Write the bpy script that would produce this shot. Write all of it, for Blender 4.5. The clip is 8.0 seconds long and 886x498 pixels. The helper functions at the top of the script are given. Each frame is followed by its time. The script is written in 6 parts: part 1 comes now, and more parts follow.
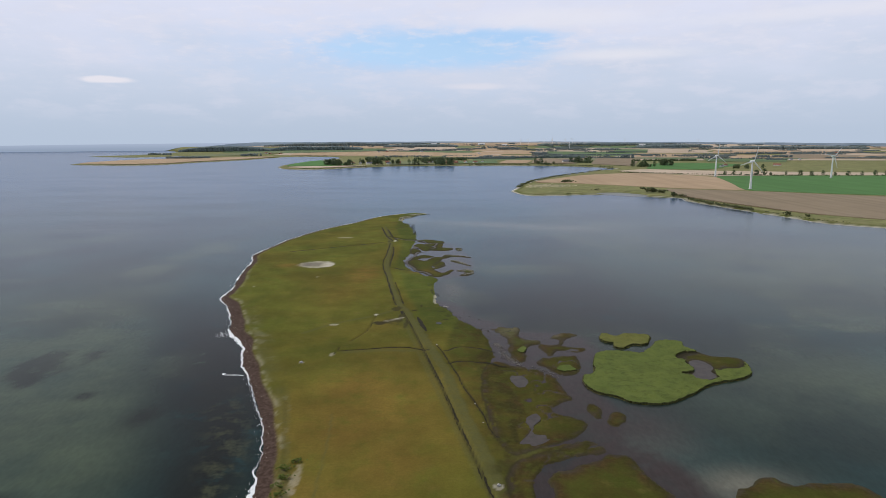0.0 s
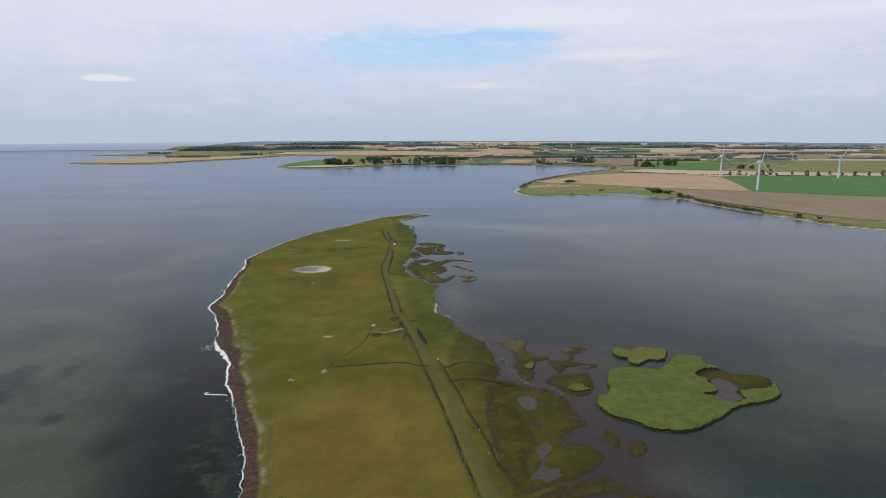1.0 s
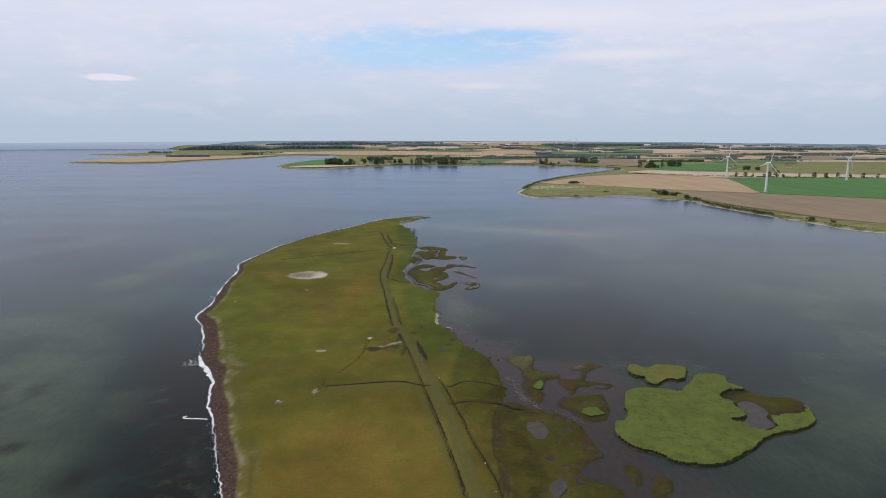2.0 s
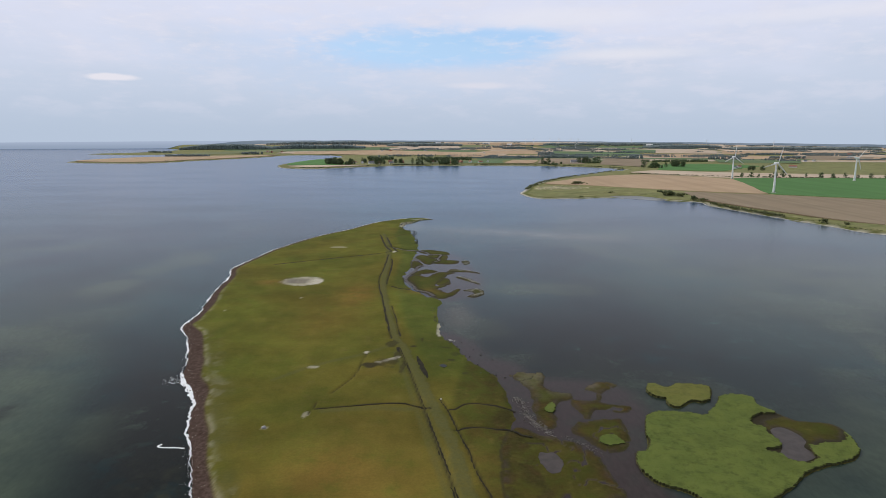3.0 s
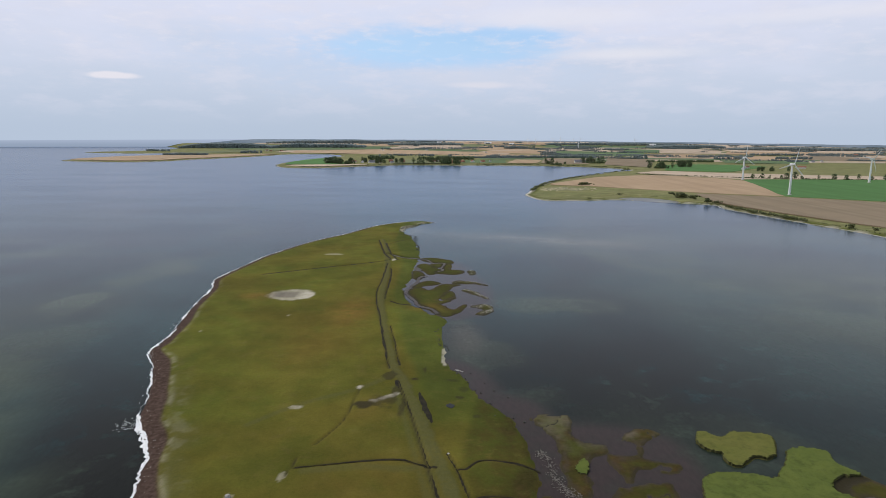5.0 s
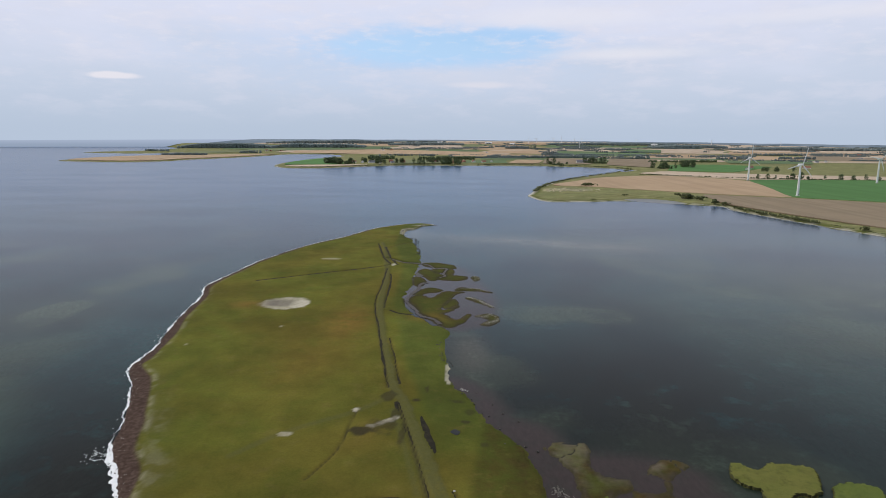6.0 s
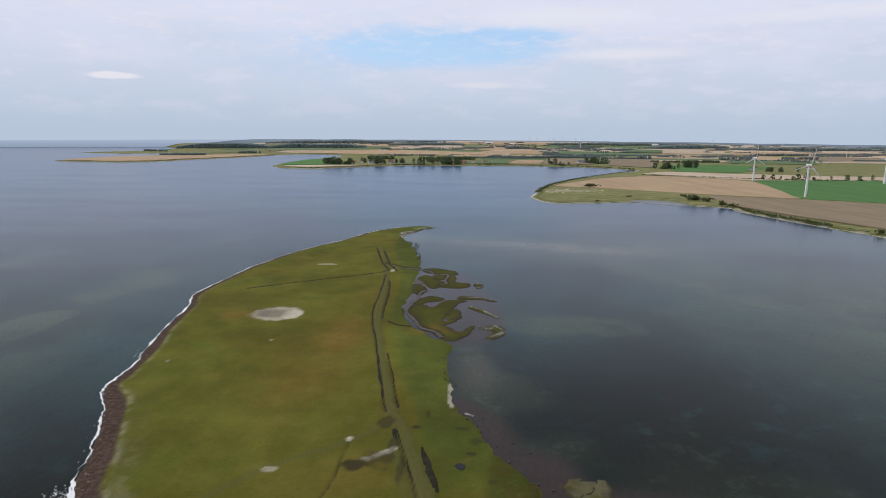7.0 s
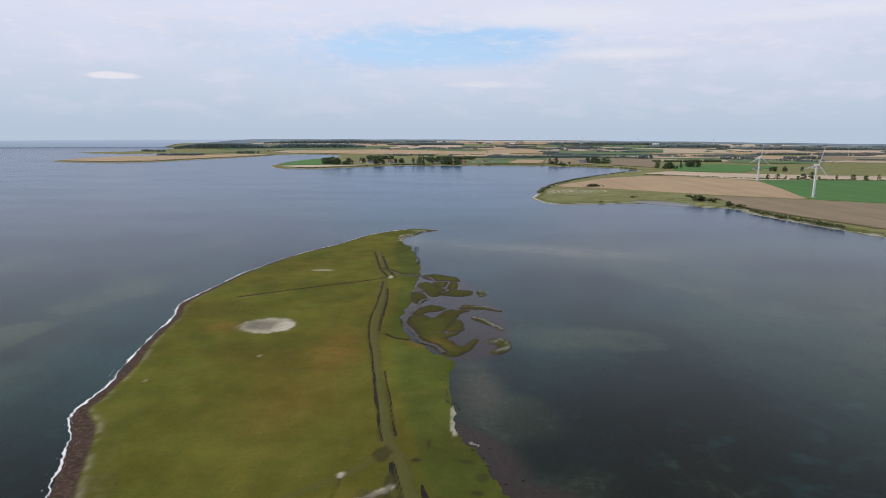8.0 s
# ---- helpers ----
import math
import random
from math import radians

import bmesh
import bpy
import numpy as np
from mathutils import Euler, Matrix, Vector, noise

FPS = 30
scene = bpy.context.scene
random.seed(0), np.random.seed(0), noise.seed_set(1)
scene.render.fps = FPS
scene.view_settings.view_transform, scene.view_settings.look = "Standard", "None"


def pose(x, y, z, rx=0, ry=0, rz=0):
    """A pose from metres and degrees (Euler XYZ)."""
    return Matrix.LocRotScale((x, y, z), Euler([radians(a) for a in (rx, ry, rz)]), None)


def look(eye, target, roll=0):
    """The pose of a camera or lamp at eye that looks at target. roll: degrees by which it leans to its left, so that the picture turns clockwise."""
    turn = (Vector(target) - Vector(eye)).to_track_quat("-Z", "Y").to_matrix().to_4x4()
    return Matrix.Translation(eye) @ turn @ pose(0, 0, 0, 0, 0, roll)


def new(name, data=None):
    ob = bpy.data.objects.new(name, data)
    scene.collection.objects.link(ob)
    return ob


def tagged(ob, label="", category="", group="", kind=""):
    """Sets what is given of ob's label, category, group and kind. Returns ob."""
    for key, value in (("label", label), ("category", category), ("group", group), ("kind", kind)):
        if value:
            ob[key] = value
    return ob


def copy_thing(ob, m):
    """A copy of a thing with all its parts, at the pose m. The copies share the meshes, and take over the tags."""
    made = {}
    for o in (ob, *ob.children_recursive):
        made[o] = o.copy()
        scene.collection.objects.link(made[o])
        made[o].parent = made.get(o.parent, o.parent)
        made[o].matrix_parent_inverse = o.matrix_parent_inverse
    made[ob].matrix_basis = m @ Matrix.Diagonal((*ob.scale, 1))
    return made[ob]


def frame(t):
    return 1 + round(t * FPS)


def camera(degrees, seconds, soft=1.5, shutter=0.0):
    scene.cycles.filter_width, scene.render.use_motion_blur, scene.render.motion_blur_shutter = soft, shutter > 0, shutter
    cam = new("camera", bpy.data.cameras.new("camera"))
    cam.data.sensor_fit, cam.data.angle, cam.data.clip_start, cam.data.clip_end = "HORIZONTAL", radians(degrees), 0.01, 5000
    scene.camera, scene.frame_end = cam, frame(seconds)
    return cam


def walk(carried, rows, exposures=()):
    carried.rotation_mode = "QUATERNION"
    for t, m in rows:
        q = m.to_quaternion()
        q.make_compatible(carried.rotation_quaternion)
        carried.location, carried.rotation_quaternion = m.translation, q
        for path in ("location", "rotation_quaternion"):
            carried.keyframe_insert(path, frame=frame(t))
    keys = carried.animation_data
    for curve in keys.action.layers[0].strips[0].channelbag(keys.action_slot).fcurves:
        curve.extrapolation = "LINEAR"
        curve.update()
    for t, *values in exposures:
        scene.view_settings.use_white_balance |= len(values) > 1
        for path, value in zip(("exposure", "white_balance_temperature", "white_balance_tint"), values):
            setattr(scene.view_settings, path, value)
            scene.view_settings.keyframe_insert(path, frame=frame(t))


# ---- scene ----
cam = camera(71.0, 8.0, soft=0.75)
PATH = [
    (0, (1.057, 0.988, 79.707), (1.038, 2.957, 79.358), -0.1),
    (0.5, (0.853, 9.77, 79.722), (0.832, 11.739, 79.373), 0.1),
    (1, (0.657, 18.565, 79.731), (0.635, 20.533, 79.38), 0.0),
    (1.5, (0.506, 27.428, 79.712), (0.482, 29.397, 79.361), 0.1),
    (3, (-0.428, 54.222, 79.382), (-0.458, 56.191, 79.03), 0.2),
    (3.5, (-0.959, 63.026, 79.258), (-0.989, 64.994, 78.905), 0.3),
    (4, (-1.584, 71.691, 79.136), (-1.614, 73.659, 78.783), 0.4),
    (4.5, (-2.277, 80.324, 79.011), (-2.308, 82.292, 78.657), 0.4),
    (6, (-4.391, 106.252, 78.497), (-4.424, 108.22, 78.143), 0.4),
    (6.5, (-4.975, 115.028, 78.459), (-5.007, 116.996, 78.105), 0.4),
    (7, (-5.472, 123.879, 78.472), (-5.505, 125.848, 78.118), 0.4),
    (7.5, (-5.936, 132.718, 78.477), (-5.969, 134.686, 78.123), 0.3),
    (8, (-6.364, 141.578, 78.485), (-6.396, 143.546, 78.13), 0.3),
]
walk(cam, [(t, look(eye, target, roll)) for t, eye, target, roll in PATH])

# ---- sky, sun ----
SUN_EL, SUN_AZ = radians(42), radians(-60)   # from the sea side, ahead
world = bpy.data.worlds.new("sky")
scene.world = world
world.use_nodes = True


def build_sky():
    nt = world.node_tree
    nt.nodes.clear()

    def node(kind):
        return nt.nodes.new(kind)

    def calc(op, a, b=None, c=None):
        n = node("ShaderNodeMath")
        n.operation = op
        for i, v in enumerate((a, b, c)):
            if v is None:
                continue
            if isinstance(v, (int, float)):
                n.inputs[i].default_value = v
            else:
                nt.links.new(v, n.inputs[i])
        return n.outputs[0]

    def blend(fac, a, b):
        n = node("ShaderNodeMix")
        n.data_type = "RGBA"
        for sock, v in ((n.inputs[0], fac), (n.inputs[6], a), (n.inputs[7], b)):
            if isinstance(v, (int, float)):
                sock.default_value = v
            elif isinstance(v, tuple):
                sock.default_value = (*v, 1)
            else:
                nt.links.new(v, sock)
        return n.outputs[2]

    def fade(v, lo, hi):
        n = node("ShaderNodeMapRange")
        n.interpolation_type = "SMOOTHSTEP"
        nt.links.new(v, n.inputs[0])
        n.inputs[1].default_value, n.inputs[2].default_value = lo, hi
        return n.outputs[0]

    tc = node("ShaderNodeTexCoord")
    sep = node("ShaderNodeSeparateXYZ")
    nt.links.new(tc.outputs["Generated"], sep.inputs[0])
    x, y, z = sep.outputs
    az = calc("MULTIPLY", calc("ARCTAN2", x, y), 1.22)
    z = calc("MULTIPLY", z, 1.22)
    # cloud deck: noise stretched along the horizon
    comb = node("ShaderNodeCombineXYZ")
    nt.links.new(calc("MULTIPLY", az, 3.0), comb.inputs[0])
    nt.links.new(calc("MULTIPLY", z, 9.5), comb.inputs[1])
    n1 = node("ShaderNodeTexNoise")
    n1.inputs["Scale"].default_value, n1.inputs["Detail"].default_value, n1.inputs["Roughness"].default_value = 1.3, 7, 0.55
    nt.links.new(comb.outputs[0], n1.inputs["Vector"])
    n2 = node("ShaderNodeTexNoise")
    n2.inputs["Scale"].default_value, n2.inputs["Detail"].default_value, n2.inputs["Roughness"].default_value = 3.4, 8, 0.6
    nt.links.new(comb.outputs[0], n2.inputs["Vector"])
    n3 = node("ShaderNodeTexNoise")
    n3.inputs["Scale"].default_value, n3.inputs["Detail"].default_value, n3.inputs["Roughness"].default_value = 7.5, 8, 0.62
    nt.links.new(comb.outputs[0], n3.inputs["Vector"])
    wob = calc("MULTIPLY", calc("SUBTRACT", calc("ADD", calc("MULTIPLY", n3.outputs[0], 0.4), calc("MULTIPLY", n2.outputs[0], 0.6)), 0.5), 1.7)

    def spot(a0, z0, wa, wz, lo, hi):
        u = calc("DIVIDE", calc("SUBTRACT", az, a0), wa)
        v = calc("DIVIDE", calc("SUBTRACT", z, z0), wz)
        r = calc("ADD", calc("SQRT", calc("ADD", calc("MULTIPLY", u, u), calc("MULTIPLY", v, v))), wob)
        return calc("SUBTRACT", 1.0, fade(r, lo, hi))

    low = (0.475, 0.56, 0.695)
    mid = (0.58, 0.65, 0.79)
    high = (0.72, 0.75, 0.90)
    cloud = blend(fade(z, 0.0, 0.12), low, mid)
    cloud = blend(calc("MULTIPLY", fade(calc("ADD", z, calc("MULTIPLY", calc("SUBTRACT", n1.outputs[0], 0.5), 0.20)), 0.09, 0.24), 0.95), cloud, high)
    cloud = blend(calc("MULTIPLY", spot(-0.12, 0.15, 0.42, 0.075, 0.2, 1.3), 0.45), cloud, (0.54, 0.67, 0.89))
    cloud = blend(calc("MULTIPLY", fade(n2.outputs[0], 0.44, 0.62), calc("MULTIPLY", fade(z, 0.015, 0.06), 0.30)), cloud, (0.68, 0.70, 0.82))
    # gaps where blue shows through thin cloud
    cloud = blend(calc("MULTIPLY", spot(-0.03, 0.164, 0.25, 0.040, 0.35, 1.25), 0.95), cloud, (0.43, 0.65, 0.95))
    cloud = blend(calc("MULTIPLY", spot(0.10, 0.185, 0.13, 0.018, 0.4, 1.1), 0.7), cloud, (0.40, 0.63, 0.94))
    # brighter streaks and puffs
    cloud = blend(calc("MULTIPLY", fade(n2.outputs[0], 0.50, 0.72), calc("MULTIPLY", fade(z, 0.03, 0.17), 0.42)), cloud, (0.77, 0.77, 0.87))
    cloud = blend(calc("MULTIPLY", fade(n3.outputs[0], 0.52, 0.70), calc("MULTIPLY", fade(z, 0.08, 0.18), 0.32)), cloud, (0.80, 0.79, 0.87))
    cloud = blend(calc("MULTIPLY", spot(-0.605, 0.099, 0.046, 0.0068, 0.5, 1.1), 0.8), cloud, (0.84, 0.81, 0.87))
    cloud = blend(calc("MULTIPLY", spot(0.05, 0.098, 0.075, 0.007, 0.2, 1.2), 0.75), cloud, (0.78, 0.76, 0.83))
    cloud = blend(calc("MULTIPLY", spot(0.02, 0.112, 0.17, 0.026, 0.2, 1.2), 0.5), cloud, (0.66, 0.69, 0.80))
    cloud = blend(calc("MULTIPLY", spot(0.31, 0.150, 0.15, 0.013, 0.2, 1.2), 0.65), cloud, (0.80, 0.80, 0.87))
    cloud = blend(calc("MULTIPLY", spot(0.20, 0.215, 0.20, 0.022, 0.2, 1.2), 0.6), cloud, (0.80, 0.80, 0.88))
    cloud = blend(calc("MULTIPLY", spot(0.62, 0.20, 0.22, 0.014, 0.2, 1.2), 0.5), cloud, (0.80, 0.80, 0.88))
    cloud = blend(calc("MULTIPLY", fade(z, 0.30, 0.75), 0.8), cloud, (0.34, 0.40, 0.51))
    gap = calc("MULTIPLY", spot(-0.03, 0.166, 0.25, 0.038, 0.25, 1.1), 0.25)
    sky = node("ShaderNodeTexSky")
    sky.sky_type = "NISHITA"
    sky.sun_disc = False
    sky.sun_elevation, sky.sun_rotation = SUN_EL, SUN_AZ
    b1, b2 = node("ShaderNodeBackground"), node("ShaderNodeBackground")
    b1.inputs[1].default_value, b2.inputs[1].default_value = 0.13, 1.0
    nt.links.new(sky.outputs[0], b1.inputs[0])
    nt.links.new(cloud, b2.inputs[0])
    mixed = node("ShaderNodeMixShader")
    nt.links.new(gap, mixed.inputs[0])
    nt.links.new(b2.outputs[0], mixed.inputs[1])
    nt.links.new(b1.outputs[0], mixed.inputs[2])
    out = node("ShaderNodeOutputWorld")
    nt.links.new(mixed.outputs[0], out.inputs[0])


build_sky()
sun = new("sun", bpy.data.lights.new("sun", "SUN"))
sun.data.energy, sun.data.angle, sun.data.color = 2.4, radians(10), (1.0, 0.93, 0.83)
sun.matrix_world = look((math.sin(SUN_AZ) * math.cos(SUN_EL) * 500, math.cos(SUN_AZ) * math.cos(SUN_EL) * 500, math.sin(SUN_EL) * 500), (0, 0, 0))


# ---- materials ----
class Surface:
    """A node material with short helpers."""

    def __init__(self, name, rough=0.9, spec=0.3):
        self.m = bpy.data.materials.new(name)
        self.m.use_nodes = True
        self.t = self.m.node_tree
        self.b = self.t.nodes["Principled BSDF"]
        self.b.inputs["Roughness"].default_value = rough
        self.b.inputs["Specular IOR Level"].default_value = spec
        self.co = self.t.nodes.new("ShaderNodeTexCoord").outputs["Object"]

    def put(self, sock, v):
        if isinstance(v, (int, float)):
            sock.default_value = v
        elif isinstance(v, tuple):
            sock.default_value = (*v, 1)
        else:
            self.t.links.new(v, sock)

    def noise(self, scale, detail=4, rough=0.55, stretch=None, warp=0.0):
        n = self.t.nodes.new("ShaderNodeTexNoise")
        n.inputs["Scale"].default_value, n.inputs["Detail"].default_value, n.inputs["Roughness"].default_value = scale, detail, rough
        n.inputs["Distortion"].default_value = warp
        co = self.co
        if stretch:
            mp = self.t.nodes.new("ShaderNodeMapping")
            mp.inputs["Scale"].default_value = stretch[:3]
            if len(stretch) > 3:
                mp.inputs["Rotation"].default_value = (0, 0, radians(stretch[3]))
            self.t.links.new(co, mp.inputs[0])
            co = mp.outputs[0]
        self.t.links.new(co, n.inputs["Vector"])
        return n.outputs[0]

    def fade(self, v, lo, hi, a=0.0, b=1.0):
        n = self.t.nodes.new("ShaderNodeMapRange")
        n.interpolation_type = "SMOOTHSTEP"
        self.put(n.inputs[0], v)
        for i, q in ((1, lo), (2, hi), (3, a), (4, b)):
            n.inputs[i].default_value = q
        return n.outputs[0]

    def calc(self, op, a, b=0.0):
        n = self.t.nodes.new("ShaderNodeMath")
        n.operation = op
        self.put(n.inputs[0], a)
        self.put(n.inputs[1], b)
        return n.outputs[0]

    def mix(self, fac, a, b):
        n = self.t.nodes.new("ShaderNodeMix")
        n.data_type = "RGBA"
        self.put(n.inputs[0], fac)
        self.put(n.inputs[6], a)
        self.put(n.inputs[7], b)
        return n.outputs[2]

    def scaled(self, c, f):
        n = self.t.nodes.new("ShaderNodeVectorMath")
        n.operation = "SCALE"
        self.t.links.new(c, n.inputs[0])
        self.t.links.new(f, n.inputs["Scale"])
        return n.outputs[0]

    def masks(self, name):
        n = self.t.nodes.new("ShaderNodeAttribute")
        n.attribute_name = name
        s = self.t.nodes.new("ShaderNodeSeparateColor")
        self.t.links.new(n.outputs["Color"], s.inputs[0])
        return (*s.outputs[:3], n.outputs["Alpha"])

    def chance(self):
        return self.t.nodes.new("ShaderNodeObjectInfo").outputs["Random"]

    def island(self):
        return self.t.nodes.new("ShaderNodeNewGeometry").outputs["Random Per Island"]

    def bump(self, h, depth, strength=1.0):
        n = self.t.nodes.new("ShaderNodeBump")
        n.inputs["Strength"].default_value, n.inputs["Distance"].default_value = strength, depth
        self.put(n.inputs["Height"], h)
        self.t.links.new(n.outputs[0], self.b.inputs["Normal"])

    def done(self, colour, rough=None):
        self.put(self.b.inputs["Base Color"], colour)
        if rough is not None:
            self.put(self.b.inputs["Roughness"], rough)
        return self.m


def mottled(name, a, b, scale, rough=0.9, spec=0.3, bump=0.0, vary=0.0, third=None):
    """Two colours mixed by noise at two scales, with an optional shift from thing to thing."""
    s = Surface(name, rough, spec)
    f = s.fade(s.noise(scale, 5), 0.35, 0.65)
    c = s.mix(f, a, b)
    if third:
        c = s.mix(s.fade(s.noise(scale * 0.22, 3), 0.5, 0.7), c, third)
    c = s.mix(s.calc("MULTIPLY", s.noise(scale * 7, 3), 0.35), c, tuple(0.6 * v for v in a))
    if vary:
        c = s.mix(s.calc("MULTIPLY", s.chance(), vary), c, tuple(1.7 * v for v in b))
    if bump:
        s.bump(s.noise(scale * 4, 4), bump)
    return s.done(c)


def ground_material():
    s = Surface("meadow_and_shore", 0.95, 0.05)
    beach, track, brown, pale = s.masks("cover_a")
    mud, marsh, wet, farm = s.masks("cover_b")
    lush, dusk = s.masks("cover_c")[:2]
    big, mid, fine = s.noise(0.016, 4), s.noise(0.07, 5, 0.6), s.noise(0.6, 5, 0.65)
    grain = s.noise(2.4, 4, 0.7)
    c = s.mix(s.fade(mid, 0.3, 0.7), (0.090, 0.102, 0.0155), (0.112, 0.103, 0.0165))
    c = s.mix(s.fade(big, 0.40, 0.62, 0, 0.75), c, (0.118, 0.098, 0.0170))
    c = s.mix(s.fade(s.noise(0.035, 5, 0.65), 0.48, 0.66, 0, 0.65), c, (0.080, 0.095, 0.0140))
    c = s.mix(s.calc("MULTIPLY", lush, 0.75), c, (0.070, 0.089, 0.0170))
    c = s.mix(s.calc("MULTIPLY", dusk, 0.85), c, s.mix(s.fade(s.noise(0.12, 5, 0.65), 0.35, 0.65), (0.044, 0.058, 0.010), (0.052, 0.043, 0.011)))
    c = s.mix(s.fade(s.noise(0.16, 5, 0.7), 0.52, 0.72, 0, 0.5), c, (0.120, 0.101, 0.027))
    c = s.mix(s.fade(fine, 0.45, 0.75, 0, 0.16), c, (0.062, 0.070, 0.010))
    c = s.mix(s.calc("MULTIPLY", brown, s.fade(s.noise(0.13, 5, 0.65), 0.15, 0.58)), c, (0.168, 0.108, 0.024))
    c = s.scaled(c, s.fade(s.noise(0.45, 5, 0.7), 0.25, 0.75, 0.94, 1.06))
    c = s.scaled(c, s.fade(s.noise(0.020, 3, 0.6), 0.3, 0.7, 0.82, 1.15))
    c = s.scaled(c, s.fade(s.noise(0.085, 4, 0.6, (1, 0.8, 1)), 0.3, 0.7, 0.88, 1.10))
    farmland = s.mix(s.fade(s.noise(0.02, 4), 0.35, 0.65), (0.20, 0.195, 0.082), (0.165, 0.175, 0.072))
    farmland = s.mix(s.fade(s.noise(0.09, 4), 0.5, 0.7, 0, 0.6), farmland, (0.26, 0.23, 0.12))
    farmland = s.scaled(farmland, s.fade(s.noise(0.12, 5, 0.7, (0.35, 1.4, 1, 20)), 0.3, 0.7, 0.72, 1.25))
    c = s.mix(farm, c, farmland)
    c = s.mix(s.calc("MULTIPLY", track, s.fade(fine, 0.2, 0.6, 0.35, 0.85)), c, (0.090, 0.088, 0.031))
    rust = s.mix(s.fade(s.noise(0.09, 5, 0.6), 0.4, 0.62), (0.042, 0.038, 0.010), (0.060, 0.040, 0.014))
    rust = s.mix(s.fade(s.noise(0.21, 4, 0.6), 0.5, 0.7), rust, (0.056, 0.058, 0.013))
    rust = s.scaled(rust, s.fade(s.noise(0.7, 5, 0.7), 0.25, 0.75, 0.72, 1.25))
    c = s.mix(marsh, c, rust)
    slick = s.mix(s.fade(s.noise(0.12, 4), 0.35, 0.65), (0.038, 0.028, 0.018), (0.060, 0.045, 0.031))
    c = s.mix(mud, c, slick)
    c = s.mix(s.calc("MULTIPLY", pale, s.fade(fine, 0.25, 0.6, 0.7, 1.0)), c, (0.47, 0.43, 0.34))
    shingle = s.mix(s.fade(s.noise(0.9, 5, 0.7), 0.35, 0.65), (0.045, 0.028, 0.021), (0.090, 0.060, 0.047))
    c = s.mix(beach, c, shingle)
    c = s.mix(wet, c, (0.034, 0.029, 0.016))
    c = s.scaled(c, s.fade(s.noise(1.3, 3, 0.7), 0.25, 0.75, 0.92, 1.08))
    c = s.mix(s.fade(grain, 0.5, 0.8, 0, 0.22), c, s.mix(0.5, c, (0.02, 0.02, 0.006)))
    s.bump(s.calc("ADD", s.calc("MULTIPLY", fine, 0.7), s.calc("MULTIPLY", grain, 0.3)), 0.3, 0.6)
    return s.done(c, s.calc("SUBTRACT", 0.95, s.calc("MULTIPLY", mud, 0.3)))


def water_material():
    s = Surface("sea_water", 0.16, 0.10)
    s.b.inputs["IOR"].default_value = 1.33
    green, weed, sand, deep = s.masks("bed")
    silt, kelp = s.masks("bed_b")[:2]
    c = s.mix(s.fade(s.noise(0.011, 6, 0.6, (1, 0.7, 1)), 0.38, 0.64), (0.004, 0.014, 0.015), (0.015, 0.045, 0.045))
    c = s.mix(s.calc("MULTIPLY", green, s.fade(s.noise(0.022, 5, 0.6), 0.28, 0.64, 0.35, 1)), c, (0.062, 0.082, 0.050))
    c = s.mix(s.calc("MULTIPLY", sand, s.fade(s.noise(0.045, 4, 0.6), 0.25, 0.6, 0.5, 1)), c, (0.145, 0.138, 0.105))
    tangle = s.mix(s.calc("MULTIPLY", kelp, s.fade(s.noise(0.16, 6, 0.7), 0.46, 0.66)), (0.010, 0.011, 0.008), (0.046, 0.049, 0.024))
    c = s.mix(s.calc("MULTIPLY", weed, s.fade(s.noise(0.09, 6, 0.7), 0.24, 0.50)), c, tangle)
    c = s.mix(s.calc("MULTIPLY", silt, s.fade(s.noise(0.09, 4, 0.6), 0.2, 0.6, 0.55, 1)), c, (0.040, 0.030, 0.027))
    c = s.scaled(c, s.fade(s.noise(0.8, 4, 0.7, (1, 0.4, 1, 25)), 0.3, 0.7, 0.90, 1.12))
    # deep runs with distance: the sky's blue is put into far water's colour
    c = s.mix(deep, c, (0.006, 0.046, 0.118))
    waves = s.calc("ADD", s.calc("MULTIPLY", s.noise(0.55, 4, 0.6, (1, 0.45, 1, 25)), 0.7), s.calc("MULTIPLY", s.noise(2.1, 3, 0.6), 0.22))
    waves = s.calc("MULTIPLY", waves, s.fade(deep, 0.0, 1.0, 1.0, 0.2))
    s.bump(waves, 0.13, 0.5)
    return s.done(c, s.fade(s.noise(0.006, 4, 0.5, (1, 2.2, 1)), 0.35, 0.68, 0.185, 0.205))


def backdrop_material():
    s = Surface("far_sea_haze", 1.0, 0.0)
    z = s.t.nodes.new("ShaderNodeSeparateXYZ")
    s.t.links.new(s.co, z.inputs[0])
    # emission gradient stands for sea haze, paler up to the horizon
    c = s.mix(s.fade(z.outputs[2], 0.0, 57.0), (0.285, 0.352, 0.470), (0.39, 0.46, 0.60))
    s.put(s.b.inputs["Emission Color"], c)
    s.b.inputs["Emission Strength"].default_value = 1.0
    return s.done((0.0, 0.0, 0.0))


def reed_material(name, a, b, tip):
    s = Surface(name, 0.85, 0.2)
    c = s.mix(s.fade(s.noise(0.18, 5, 0.6), 0.35, 0.65), a, b)
    c = s.mix(s.fade(s.island(), 0.2, 1.0, 0, 0.55), c, tip)
    c = s.mix(s.fade(s.noise(0.45, 5, 0.7), 0.45, 0.72, 0, 0.6), c, tuple(0.5 * v for v in a))
    c = s.mix(s.fade(s.noise(0.07, 4, 0.6), 0.5, 0.68, 0, 0.5), c, tuple(0.72 * v for v in b))
    return s.done(c)


